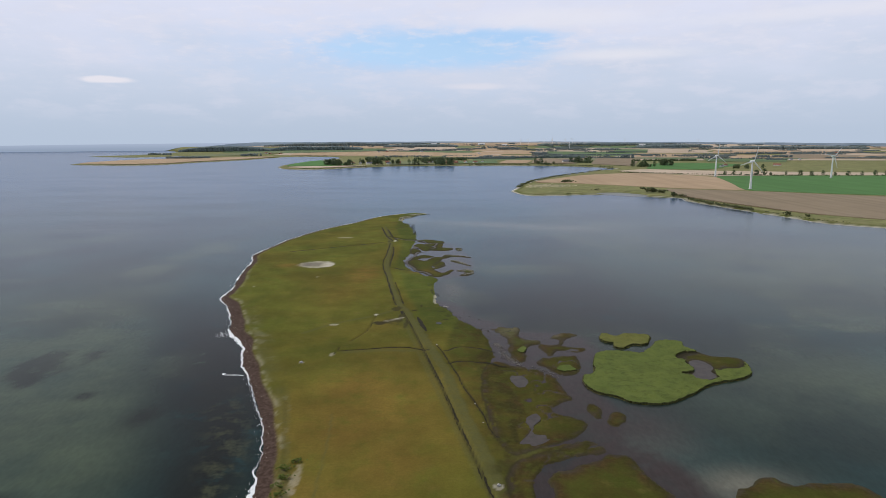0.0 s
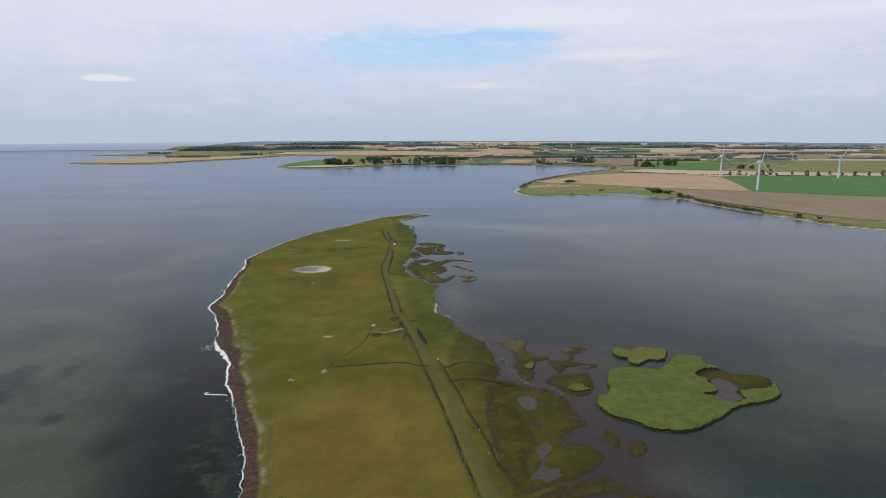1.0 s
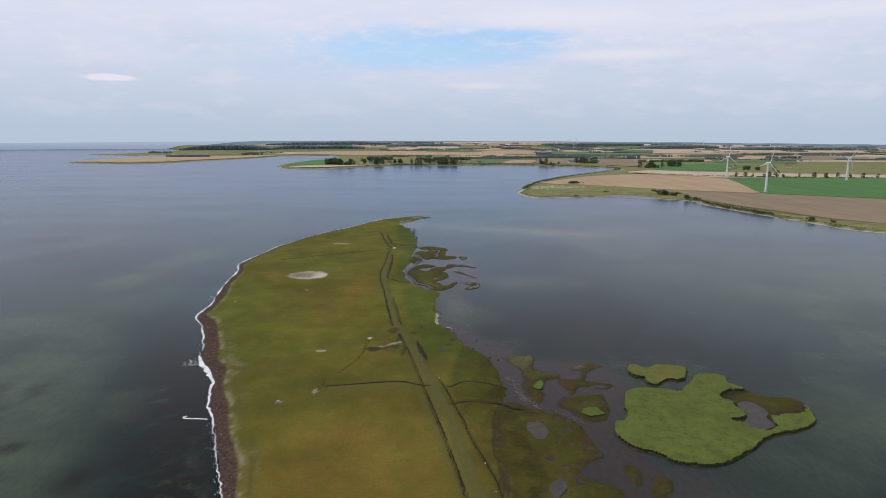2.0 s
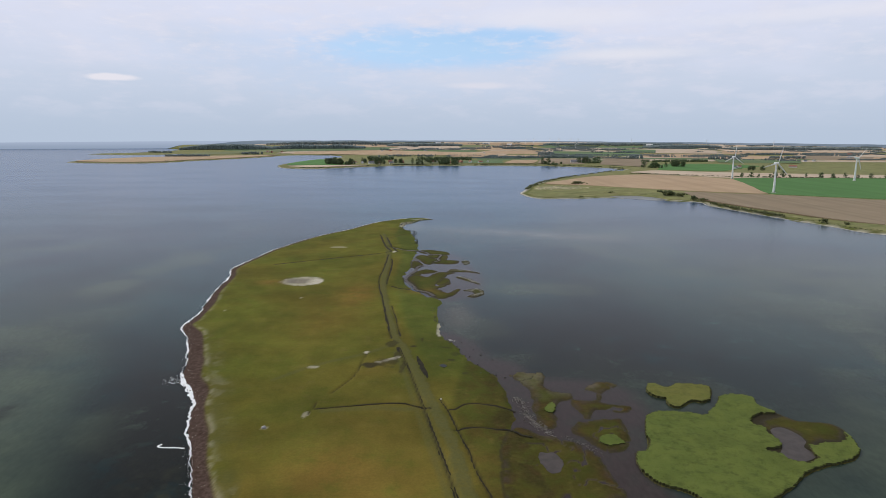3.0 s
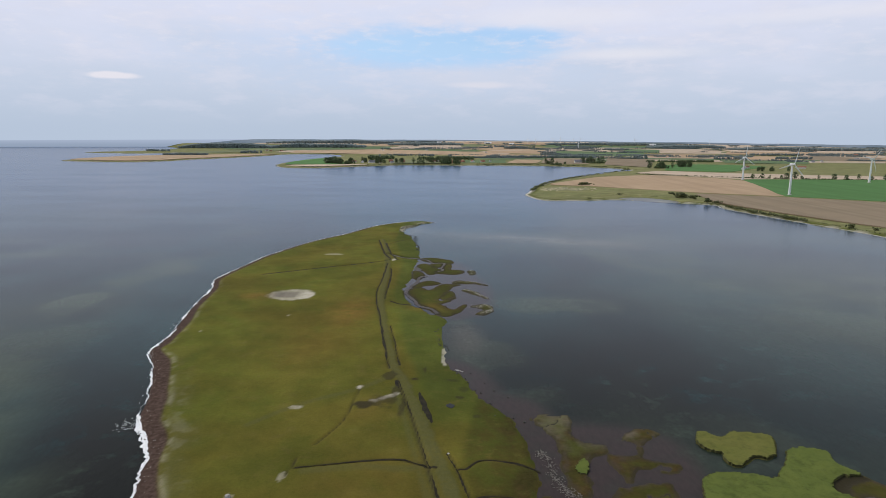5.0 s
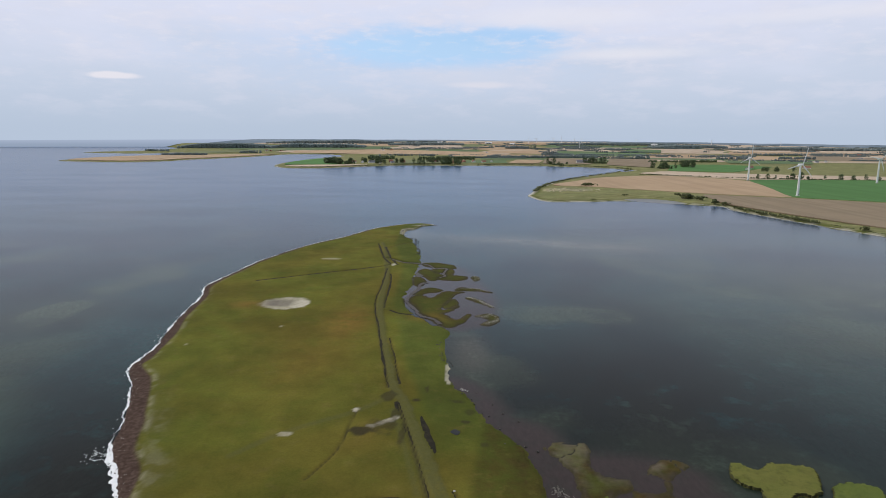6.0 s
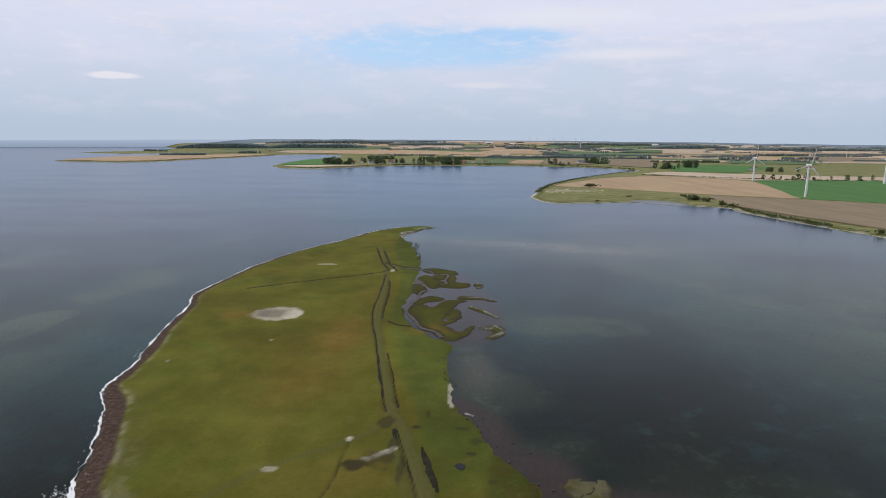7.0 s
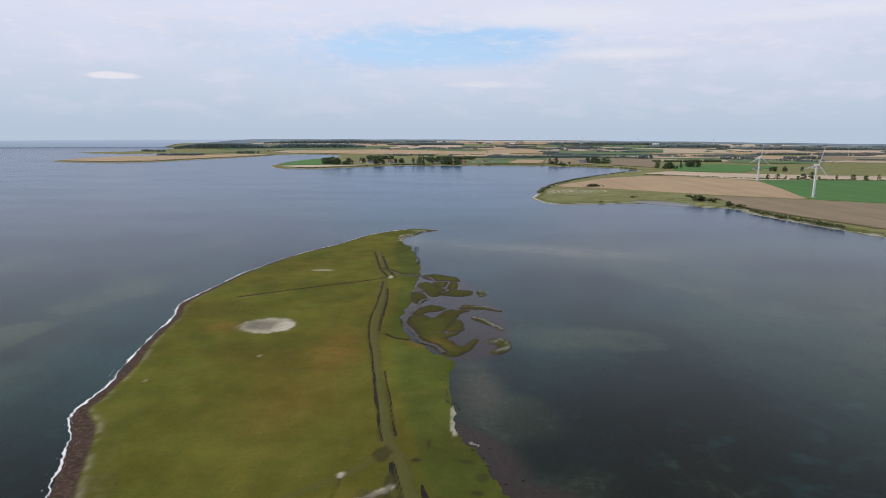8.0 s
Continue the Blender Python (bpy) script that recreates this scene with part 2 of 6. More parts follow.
def leaf_material(name, a, b):
    s = Surface(name, 0.8, 0.25)
    c = s.mix(s.island(), a, b)
    c = s.mix(s.calc("MULTIPLY", s.chance(), 0.4), c, tuple(1.5 * v for v in b))
    return s.done(c)


def field_material(name, a, b, scale=0.02, rows=0.0, angle=0.0):
    s = Surface(name, 0.95, 0.15)
    c = s.mix(s.fade(s.noise(scale, 5, 0.6), 0.3, 0.7), a, b)
    if rows:
        c = s.mix(s.fade(s.noise(rows, 2, 0.5, (1, 0.02, 1, angle)), 0.45, 0.62, 0, 0.35), c, tuple(0.72 * v for v in a))
    c = s.mix(s.fade(s.noise(scale * 9, 4), 0.5, 0.75, 0, 0.35), c, tuple(0.75 * v for v in b))
    c = s.mix(s.calc("MULTIPLY", s.chance(), 0.3), c, tuple(0.65 * v + 0.02 for v in a))
    return s.done(c)


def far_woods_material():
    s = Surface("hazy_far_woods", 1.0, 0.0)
    # self-lit: the haze in front of the woods is this emission colour
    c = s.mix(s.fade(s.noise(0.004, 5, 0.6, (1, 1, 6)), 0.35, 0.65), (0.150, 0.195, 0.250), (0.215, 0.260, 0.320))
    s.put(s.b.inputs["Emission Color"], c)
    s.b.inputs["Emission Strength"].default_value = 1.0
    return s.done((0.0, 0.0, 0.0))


GROUND, WATER, HAZE, FAR_WOODS = ground_material(), water_material(), backdrop_material(), far_woods_material()
REED = reed_material("green_reed", (0.070, 0.098, 0.013), (0.094, 0.120, 0.018), (0.138, 0.158, 0.036))
REED_DRY = reed_material("olive_reed", (0.106, 0.116, 0.018), (0.126, 0.126, 0.024), (0.155, 0.148, 0.040))
REED_BASE = mottled("dark_reed_stems", (0.056, 0.060, 0.018), (0.080, 0.078, 0.028), 0.8)
DITCH = mottled("dark_ditch_mud", (0.016, 0.014, 0.008), (0.032, 0.027, 0.014), 0.5, 0.8, 0.1)
SILT = mottled("wet_grey_silt", (0.054, 0.044, 0.038), (0.076, 0.063, 0.054), 0.4, 0.45, 0.12)
POOL = mottled("still_peat_water", (0.014, 0.015, 0.015), (0.024, 0.024, 0.024), 0.2, 0.4, 0.12)
FOAM = mottled("white_foam", (0.78, 0.80, 0.80), (0.88, 0.88, 0.87), 0.9, 0.7, 0.3)
DARKROCK = mottled("weedy_dark_rock", (0.045, 0.042, 0.034), (0.085, 0.078, 0.062), 1.5, 0.8)
STONE = mottled("pale_boulder", (0.32, 0.30, 0.27), (0.45, 0.43, 0.39), 1.5, 0.85, 0.3, 0.05, 0.3)
WOOD = mottled("weathered_driftwood", (0.13, 0.115, 0.095), (0.24, 0.22, 0.19), 2.0, 0.85)
PAINT = mottled("white_turbine_paint", (0.78, 0.79, 0.79), (0.84, 0.85, 0.85), 0.15, 0.45, 0.4)
BARK = mottled("bark", (0.07, 0.055, 0.04), (0.12, 0.10, 0.075), 2.0)
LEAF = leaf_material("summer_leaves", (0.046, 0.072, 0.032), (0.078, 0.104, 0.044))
# far leaves paler and bluer: aerial haze mixed into the colour
LEAF_HAZED = leaf_material("hazed_leaves", (0.112, 0.142, 0.140), (0.150, 0.180, 0.168))
SCRUB = leaf_material("coastal_scrub", (0.046, 0.060, 0.022), (0.084, 0.088, 0.032))
STUBBLE = field_material("stubble_field", (0.40, 0.280, 0.170), (0.46, 0.330, 0.205), 0.012, 0.06, 12)
PLOUGH = field_material("harrowed_soil_field", (0.235, 0.180, 0.115), (0.275, 0.213, 0.138), 0.012, 0.08, 68)
# inland copy of the green crop, greyed to carry distance haze
CROP_HAZED = field_material("hazed_crop_field", (0.100, 0.155, 0.066), (0.122, 0.175, 0.080), 0.014)
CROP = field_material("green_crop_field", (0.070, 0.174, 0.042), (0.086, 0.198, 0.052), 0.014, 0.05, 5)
# inland pasture, its green also dulled for the haze
MEADOW = field_material("pasture_field", (0.15, 0.172, 0.075), (0.185, 0.20, 0.095), 0.02)
STRAW = field_material("pale_straw_field", (0.46, 0.36, 0.26), (0.54, 0.43, 0.32), 0.01, 0.05, 30)
WALL = mottled("whitewashed_wall", (0.70, 0.68, 0.63), (0.80, 0.78, 0.74), 0.4, 0.8)
BRICKWALL = mottled("red_brick_wall", (0.28, 0.13, 0.09), (0.36, 0.18, 0.12), 0.5)
TILE = mottled("red_tile_roof", (0.26, 0.11, 0.075), (0.34, 0.16, 0.11), 0.5)
SLATE = mottled("grey_roof", (0.16, 0.16, 0.17), (0.24, 0.24, 0.25), 0.5)
PANE = mottled("dark_window_glass", (0.03, 0.035, 0.04), (0.05, 0.055, 0.06), 0.5, 0.1, 0.5)
DOORPAINT = mottled("painted_door", (0.14, 0.17, 0.13), (0.18, 0.21, 0.16), 0.5, 0.5)
LAGOON_WATER = mottled("bright_lagoon_water", (0.07, 0.075, 0.07), (0.10, 0.105, 0.10), 0.05, 0.3, 0.25)
SANDLINE = mottled("pale_shore_sand", (0.46, 0.43, 0.37), (0.60, 0.57, 0.51), 0.2, 0.8)
SANDPATCH = mottled("yellow_bare_sand", (0.40, 0.35, 0.20), (0.52, 0.46, 0.30), 0.3, 0.9)


# ---- mesh helpers ----
NOISE_TABLES = {}


def hash_noise(x, y, scale, seed, octaves=3):
    """Value noise in 0..1 on arrays of places; scale in metres."""
    if seed not in NOISE_TABLES:
        NOISE_TABLES[seed] = np.random.RandomState(seed).rand(512, 512)
    table = NOISE_TABLES[seed]
    total, amp, norm = 0.0, 1.0, 0.0
    for o in range(octaves):
        u, v = x / scale * 2 ** o + 37.3 * o, y / scale * 2 ** o + 11.7 * o
        i, j = np.floor(u).astype(int), np.floor(v).astype(int)
        f, g = u - i, v - j
        f, g = f * f * (3 - 2 * f), g * g * (3 - 2 * g)
        i0, i1, j0, j1 = i % 512, (i + 1) % 512, j % 512, (j + 1) % 512
        total = total + amp * ((table[i0, j0] * (1 - f) + table[i1, j0] * f) * (1 - g) + (table[i0, j1] * (1 - f) + table[i1, j1] * f) * g)
        norm += amp
        amp *= 0.5
    return total / norm


def spline(points, closed=False, steps=5):
    """Catmull-Rom curve through plan points, as an array."""
    p = np.array(points, float)
    n = len(p)
    out = []
    for k in range(n if closed else n - 1):
        if closed:
            a, b, c, d = p[(k - 1) % n], p[k], p[(k + 1) % n], p[(k + 2) % n]
        else:
            a, b, c, d = p[max(k - 1, 0)], p[k], p[k + 1], p[min(k + 2, n - 1)]
        for i in range(steps):
            t = i / steps
            out.append(0.5 * (2 * b + (c - a) * t + (2 * a - 5 * b + 4 * c - d) * t * t + (3 * b - a - 3 * c + d) * t ** 3))
    if not closed:
        out.append(p[-1])
    return np.array(out)


def line_distance(poly, x, y, closed, reach):
    """Distance to a polyline (and inside-ness if closed), worked out within reach of it; x and y: a mesh grid, or flat arrays."""
    ends = np.roll(poly, -1, 0) if closed else poly[1:]
    begins = poly[:len(ends)]
    if x.ndim == 1:
        d2, ins = np.full(x.shape, float(reach) ** 2), np.zeros(x.shape, bool)
        for s in range(0, x.size, 4000):
            px, py = x[s:s + 4000, None], y[s:s + 4000, None]
            ax, ay, dx, dy = begins[:, 0], begins[:, 1], ends[:, 0] - begins[:, 0], ends[:, 1] - begins[:, 1]
            t = np.clip(((px - ax) * dx + (py - ay) * dy) / (dx * dx + dy * dy + 1e-9), 0, 1)
            d2[s:s + 4000] = np.minimum(((px - ax - t * dx) ** 2 + (py - ay - t * dy) ** 2).min(1), reach * reach)
            if closed:
                safe = np.where(dy == 0, 1.0, dy)
                ins[s:s + 4000] = ((((ay > py) != (ay + dy > py)) & (px < dx * (py - ay) / safe + ax)).sum(1) % 2) == 1
        return np.sqrt(d2), ins
    xs, ys = x[0], y[:, 0]
    best, ins = np.full(x.shape, float(reach) ** 2), np.zeros(x.shape, bool)
    for (ax, ay), (bx, by) in zip(begins, ends):
        dx, dy = bx - ax, by - ay
        i0, i1 = np.searchsorted(xs, (min(ax, bx) - reach, max(ax, bx) + reach))
        j0, j1 = np.searchsorted(ys, (min(ay, by) - reach, max(ay, by) + reach))
        if i1 > i0 and j1 > j0:
            px, py = x[j0:j1, i0:i1], y[j0:j1, i0:i1]
            t = ((px - ax) * dx + (py - ay) * dy) / (dx * dx + dy * dy + 1e-9)
            np.clip(t, 0, 1, out=t)
            best[j0:j1, i0:i1] = np.minimum(best[j0:j1, i0:i1], (px - ax - t * dx) ** 2 + (py - ay - t * dy) ** 2)
        if closed and ay != by:
            j0, j1 = np.searchsorted(ys, (min(ay, by), max(ay, by)))
            i1 = np.searchsorted(xs, max(ax, bx))
            if j1 > j0 and i1 > 0:
                px, py = x[j0:j1, :i1], y[j0:j1, :i1]
                ins[j0:j1, :i1] ^= px < dx * (py - ay) / dy + ax
    return np.sqrt(best), ins


def signed(poly, x, y, reach):
    d, i = line_distance(poly, x, y, True, reach)
    return np.where(i, d, -d)


def smooth(v, lo, hi):
    t = np.clip((v - lo) / (hi - lo), 0, 1)
    return t * t * (3 - 2 * t)


def mesh_of(name, verts, faces, material, flat=False):
    """A mesh from arrays: verts (n, 3), faces (m, 3 or 4)."""
    verts, faces = np.asarray(verts, np.float32), np.asarray(faces, np.int32)
    me = bpy.data.meshes.new(name)
    me.vertices.add(len(verts))
    me.vertices.foreach_set("co", verts.ravel())
    me.loops.add(faces.size)
    me.loops.foreach_set("vertex_index", faces.ravel())
    me.polygons.add(len(faces))
    me.polygons.foreach_set("loop_start", np.arange(0, faces.size, faces.shape[1], dtype=np.int32))
    me.update(calc_edges=True)
    me.validate()
    me.polygons.foreach_set("use_smooth", np.full(len(me.polygons), not flat))
    me.materials.append(material)
    return me


def grid_faces(nx, ny):
    i = np.arange((ny - 1) * nx).reshape(ny - 1, nx)[:, :-1].ravel()
    return np.stack([i, i + 1, i + nx + 1, i + nx], 1)


def paint(me, name, channels):
    a = me.attributes.new(name, "FLOAT_COLOR", "POINT")
    a.data.foreach_set("color", np.stack([np.clip(c, 0, 1).ravel() for c in channels], 1).astype(np.float32).ravel())


def part(name, data, parent, label=""):
    ob = new(name, data)
    ob.parent = parent
    return tagged(ob, label) if label else ob


def thing(name, label, category, group="", kind="", at=(0, 0, 0)):
    ob = new(name)
    ob.empty_display_size = 0.5
    ob.location = at
    return tagged(ob, label, category, group, kind)


def bm_mesh(name, bm, material, flat=False):
    me = bpy.data.meshes.new(name)
    bmesh.ops.recalc_face_normals(bm, faces=bm.faces)
    bm.to_mesh(me)
    bm.free()
    for p in me.polygons:
        p.use_smooth = not flat
    me.materials.append(material)
    return me


def place(x, y):
    """From the chart on which the plan is drawn to metres east and north, and the scale there: the chart's northings
    are foreshortened, and its far inland is drawn out."""
    n = y * (1.2235 - 4.2e-5 * np.clip(x, -1500, 1500)) + 7.0 * np.exp(-np.abs(y) / 450)
    m = np.where(n > 3200, 3200 + (n - 3200) * 0.60, n)
    g = np.where(n > 3200, m / np.maximum(n, 1.0), 1.0)
    return x * (0.998 - 2.6e-5 * np.clip(x, -1500, 1500)) * g, m, g


def north(v):
    """Chart places (n, 3) as world places on land."""
    v = np.array(v, float)
    x, y, g = place(v[:, 0], v[:, 1])
    return np.column_stack([x, y, 80 - (80 - v[:, 2]) * g])


def stand(x, y, z):
    return tuple(float(q) for q in north([(x, y, z)])[0])


def ribbon(line, width, height, z, rng, closed_ends=True):
    """Verts and faces of a low domed strip along a plan line; width and z per point or constant."""
    line = np.asarray(line, float)
    n = len(line)
    d = np.gradient(line, axis=0)
    d /= np.linalg.norm(d, axis=1)[:, None] + 1e-9
    side = np.stack([d[:, 1], -d[:, 0]], 1)
    w, zz = np.broadcast_to(width, n), np.broadcast_to(z, n)
    rows = []
    for s, h in ((-1, 0.0), (-0.6, 0.8), (0, 1.0), (0.6, 0.8), (1, 0.0)):
        rows.append(np.column_stack([line + side * (s * w / 2)[:, None], zz + h * height]))
    v = np.stack(rows, 1).reshape(-1, 3)
    return north(v), grid_faces(5, n)


# ---- plan of the place ----
WEST = [(-30, -150), (-36, 0), (-41, 60), (-43.6, 99), (-46, 110), (-49, 123), (-57.3, 141), (-67.5, 160), (-74, 171), (-80, 186.5),
        (-90.4, 200), (-96, 214), (-106.6, 234.5), (-114.9, 246.3), (-115, 254), (-117, 267), (-123.4, 292.7), (-129, 325), (-135, 345),
        (-130, 383), (-125.8, 405), (-111.3, 446), (-89, 485), (-73.4, 519), (-52.7, 541), (-34, 550), (-19.8, 541)]
EAST = [(-25, 539), (-32, 534), (-39, 519), (-44, 515), (-46, 505), (-45.5, 494), (-42, 483), (-36, 474), (-34, 462), (-32, 452), (-29, 438), (-27, 420), (-24.8, 396), (-26, 372), (-27, 348), (-28, 328),
        (-26, 312), (-20.4, 301.7), (-13.4, 293), (-6, 283), (-7, 272), (-5, 258), (-5.7, 242), (0, 230), (6, 214), (12, 208), (16, 198),
        (18, 185), (17, 172), (21, 163), (23, 150), (24, 135), (21, 124), (30, 121.5), (36, 124), (36, 119), (26, 114.5), (20, 108),
        (18, 95), (22, 60), (25, 0), (25, -150)]
MAINLAND = [(5200, 150), (1500, 240), (800, 300), (520, 385), (402, 457), (362, 485), (352.7, 520), (333, 580), (312, 660), (313, 696),
            (255, 721), (215, 737), (161, 727), (114, 726), (100, 782), (110, 824), (141.7, 931), (201, 1054), (271, 1157), (377, 1304),
            (450, 1380), (440, 1440), (410, 1478), (364, 1514), (246, 1547), (151, 1552), (86, 1545), (-73, 1520), (-152, 1513), (-235, 1447), (-286, 1399),
            (-344, 1343), (-413, 1340), (-452, 1376), (-479, 1436), (-496, 1500)]
MAINLAND += [(-507, 1708), (-476, 1887), (-451, 2120), (-520, 2290), (-640, 2310), (-728, 2240), (-749, 2092), (-784, 1912), (-862, 1708), (-875, 1604),
             (-954, 1527), (-1122, 1542), (-1178, 1576), (-1198, 1621), (-1204, 1829), (-1177, 1943), (-1131, 2046), (-1180, 2300), (-1240, 2400),
             (-1290, 2230), (-1393, 2186), (-1567, 2245), (-1627, 2280), (-1618, 2334), (-1532, 2545), (-1580, 2838), (-1720, 3300), (-1950, 3700), (-2350, 4300),
             (-2700, 5200), (5200, 5200)]
LAGOON = [(221, 760), (253, 769), (275, 752), (286, 726), (270, 712), (249, 722), (227, 741)]
MUD_NEAR = [(14, 204), (20, 198), (34, 200), (52, 194), (54, 178), (48, 166), (45, 152), (50, 140), (48, 126), (42, 117), (36, 118), (24, 122), (16, 160), (14, 185)]
MUD_BEND = [(14, 100), (17, 112), (24, 120), (40, 119), (50, 120), (57, 112), (60, 98), (60, 80), (16, 80)]
MUD_FAR = [(-27.9, 393.5), (-23, 399), (-6, 394), (3.5, 377), (8.8, 356), (14, 337), (14, 318), (11, 296), (5.5, 291), (-5.6, 288), (-12.5, 296), (-23.3, 316), (-27.8, 323), (-26.8, 359)]
MUD_EAST = [(-6.2, 240.4), (-1.9, 232.8), (0.4, 226.0), (2.1, 219.8), (5, 212), (12, 207), (22, 205), (20, 211), (12, 218), (8.2, 224), (4.5, 232.9), (-0.8, 238)]
MARSHES = [
    [(19.5, 205.1), (21.6, 207.3), (26.4, 207.4), (31.0, 206.3), (29.7, 197.6), (32.4, 194.0), (37.0, 192.7), (36.4, 189.3), (32.2, 187.2), (30.8, 184.5), (29.8, 180.8), (30.0, 177.8), (29.4, 173.6), (26.5, 172.2), (24.9, 174.3), (24.1, 179.1), (24.4, 186.9), (24.7, 193.8), (23.2, 198.2), (21.0, 202.0)],
    [(42.0, 195.0), (45.2, 198.8), (50.3, 200.8), (54.1, 198.3), (49.5, 195.2), (46.4, 191.6), (45.5, 187.5), (49.3, 186.0), (53.4, 184.5), (51.7, 182.0), (47.7, 181.0), (43.3, 182.7), (38.6, 177.5), (37.3, 181.6), (36.4, 184.7), (37.0, 188.6), (39.6, 187.7), (44.2, 188.8), (45.6, 193.3)],
    [(38.3, 176.0), (42.6, 177.6), (47.3, 178.3), (48.5, 176.3), (48.4, 171.4), (48.4, 168.8), (45.8, 164.5), (42.5, 162.3), (40.2, 162.0), (37.5, 164.8), (35.9, 167.2), (33.6, 170.0), (33.4, 173.4), (35.8, 175.7)],
    [(18.7, 172.9), (23.3, 169.2), (27.3, 168.3), (31.9, 166.1), (36.0, 161.8), (37.8, 156.4), (38.2, 149.9), (39.4, 145.9), (35.1, 142.4), (32.1, 139.1), (35.1, 136.3), (40.1, 133.0), (40.3, 129.8), (36.6, 125.6), (32.1, 122.9), (25.5, 119.5), (18.0, 116.0), (14.3, 121.7), (12.6, 136.0), (11.5, 151.5), (14.2, 168.1)],
    [(42.9, 140.5), (45.2, 142.9), (46.7, 139.2), (45.2, 134.5), (43.3, 134.8)],
    [(46.9, 134.2), (50.3, 138.3), (52.9, 136.1), (50.0, 131.9), (47.3, 131.3)],
    [(16.4, 111.3), (23.6, 117.1), (31.6, 120.3), (36.9, 124.0), (40.2, 122.2), (41.4, 118.4), (35.7, 116.5), (30.8, 113.7), (26.8, 111.4), (23.5, 107.1), (22.7, 98), (19, 88), (15.1, 98)],
    [(25.2, 96), (25.1, 104.0), (24.6, 107.1), (27.1, 109.7), (30.9, 111.0), (34.4, 114.1), (38.9, 114.9), (43.2, 117.3), (46.6, 116.6), (47.7, 113.8), (48.9, 107.8), (52.5, 100.6), (53, 90), (40, 84), (28, 86)],
    [(88.3, 177.6), (96.1, 180.3), (99.7, 177.8), (105.6, 177.8), (108.5, 175.3), (106.5, 170.9), (103.1, 168.5), (98.3, 168.0), (93.7, 166.1), (94.6, 170.8), (92.0, 174.1), (87.9, 173.1)],
    [(66, 96), (67, 103.3), (70.4, 105.3), (77.6, 108.4), (80.4, 106.4), (90, 106.8), (96.5, 106.5), (99, 103), (97, 95)],
]
MARSHES_FAR = [
    [(-23.1, 397.7), (-16.4, 399.5), (-6.1, 394.7), (-3.4, 389.7), (-4.4, 385.9), (-12.6, 386.7), (-21.1, 391.3)],
    [(-25.0, 375.3), (-23.8, 381.2), (-20.7, 383.8), (-17.2, 379.2), (-13.8, 373.6), (-10.6, 370.4), (-12.1, 365.9), (-14.9, 359.5), (-18.0, 361.4), (-21.5, 369.8)],
    [(-16.4, 382.8), (-11.0, 386.8), (-8.6, 384.5), (-9.8, 377.2), (-13.9, 375.9)],
    [(-9.2, 379.6), (-6.0, 383.4), (-4.4, 379.9), (-5.0, 370.6), (-1.3, 369.7), (2.7, 367.7), (2.2, 362.4), (-2.9, 360.1), (-8.9, 360.8), (-13.2, 363.7), (-9.6, 367.1), (-8.5, 371.6)],
    [(-25.2, 356.9), (-25.9, 366.3), (-22.7, 364.3), (-20.3, 359.2), (-21.4, 349.2), (-24.0, 349.1)],
    [(-23.9, 333.0), (-23.8, 338.1), (-19.8, 341.9), (-15.8, 344.8), (-10.0, 340.6), (-14.1, 337.7), (-18.9, 335.8), (-20.7, 333.1)],
    [(-25.9, 321.6), (-24.9, 328.8), (-20.6, 331.4), (-16.3, 327.6), (-12.5, 330.2), (-8.6, 338.0), (1.1, 338.4), (-3.1, 334.8), (-5.8, 326.5), (-8.3, 317.9), (-10.6, 312.0), (-8.1, 309.4), (-2.7, 315.2), (-5.7, 309.5), (-9.3, 305.3), (-6.8, 301.5), (-2.2, 296.7), (2.9, 304.5), (1.3, 298.1), (-1.1, 293.1), (-5.6, 289.5), (-9.7, 291.6), (-13.7, 297.4), (-17.5, 302.3), (-20.3, 308.8), (-22.1, 315.8)],
    [(-6.3, 321.8), (-3.7, 325.8), (-2.7, 316.7), (-5.7, 313.0), (-8.2, 315.0)],
    [(6.8, 367), (9.3, 368), (9.6, 363), (8.0, 360)],
    [(-2.5, 341.5), (0, 346), (4, 345), (8.2, 343.4), (15.1, 338.6), (8, 341.2)],
    [(2.7, 328.6), (6.1, 328.6), (11.6, 320.4), (14.3, 315.3), (9.3, 321.5)],
    [(6.7, 302.5), (12.3, 305.5), (14.8, 301.8), (14.7, 296.4), (11, 291.5), (8.5, 292.6), (12, 297), (11, 300.5)],
]
ISLAND = [(56.7, 179.8), (60.6, 181.9), (68.3, 181.7), (73.9, 180.7), (80.1, 186.8), (85.2, 192.4), (93.3, 191.3), (92.6, 186.7), (96.4, 181.8), (99.0, 177.6), (105.5, 177.6), (109.1, 174.6), (106.7, 166.3), (104.1, 162.2), (100.6, 159.6), (93.6, 157.5), (86.3, 154.4), (79.3, 149.4), (72.8, 145.2), (67.4, 142.8), (62.0, 142.4), (57.1, 143.6), (52.9, 147.2), (48.1, 149.5), (46.0, 153.8), (46.1, 158.7), (47.4, 162.1), (50.7, 163.5), (54.0, 174.1)]
ISLET = [(61.8, 194.9), (64.0, 199.0), (66.5, 199.6), (68.7, 197.1), (72.9, 199.0), (78.9, 199.1), (83.7, 197.9), (81.3, 192.1), (77.0, 187.6), (73.8, 188.2), (69.5, 185.3), (67.4, 184.2), (65.3, 186.1), (65.9, 189.8), (63.4, 191.0), (62.0, 193.4)]
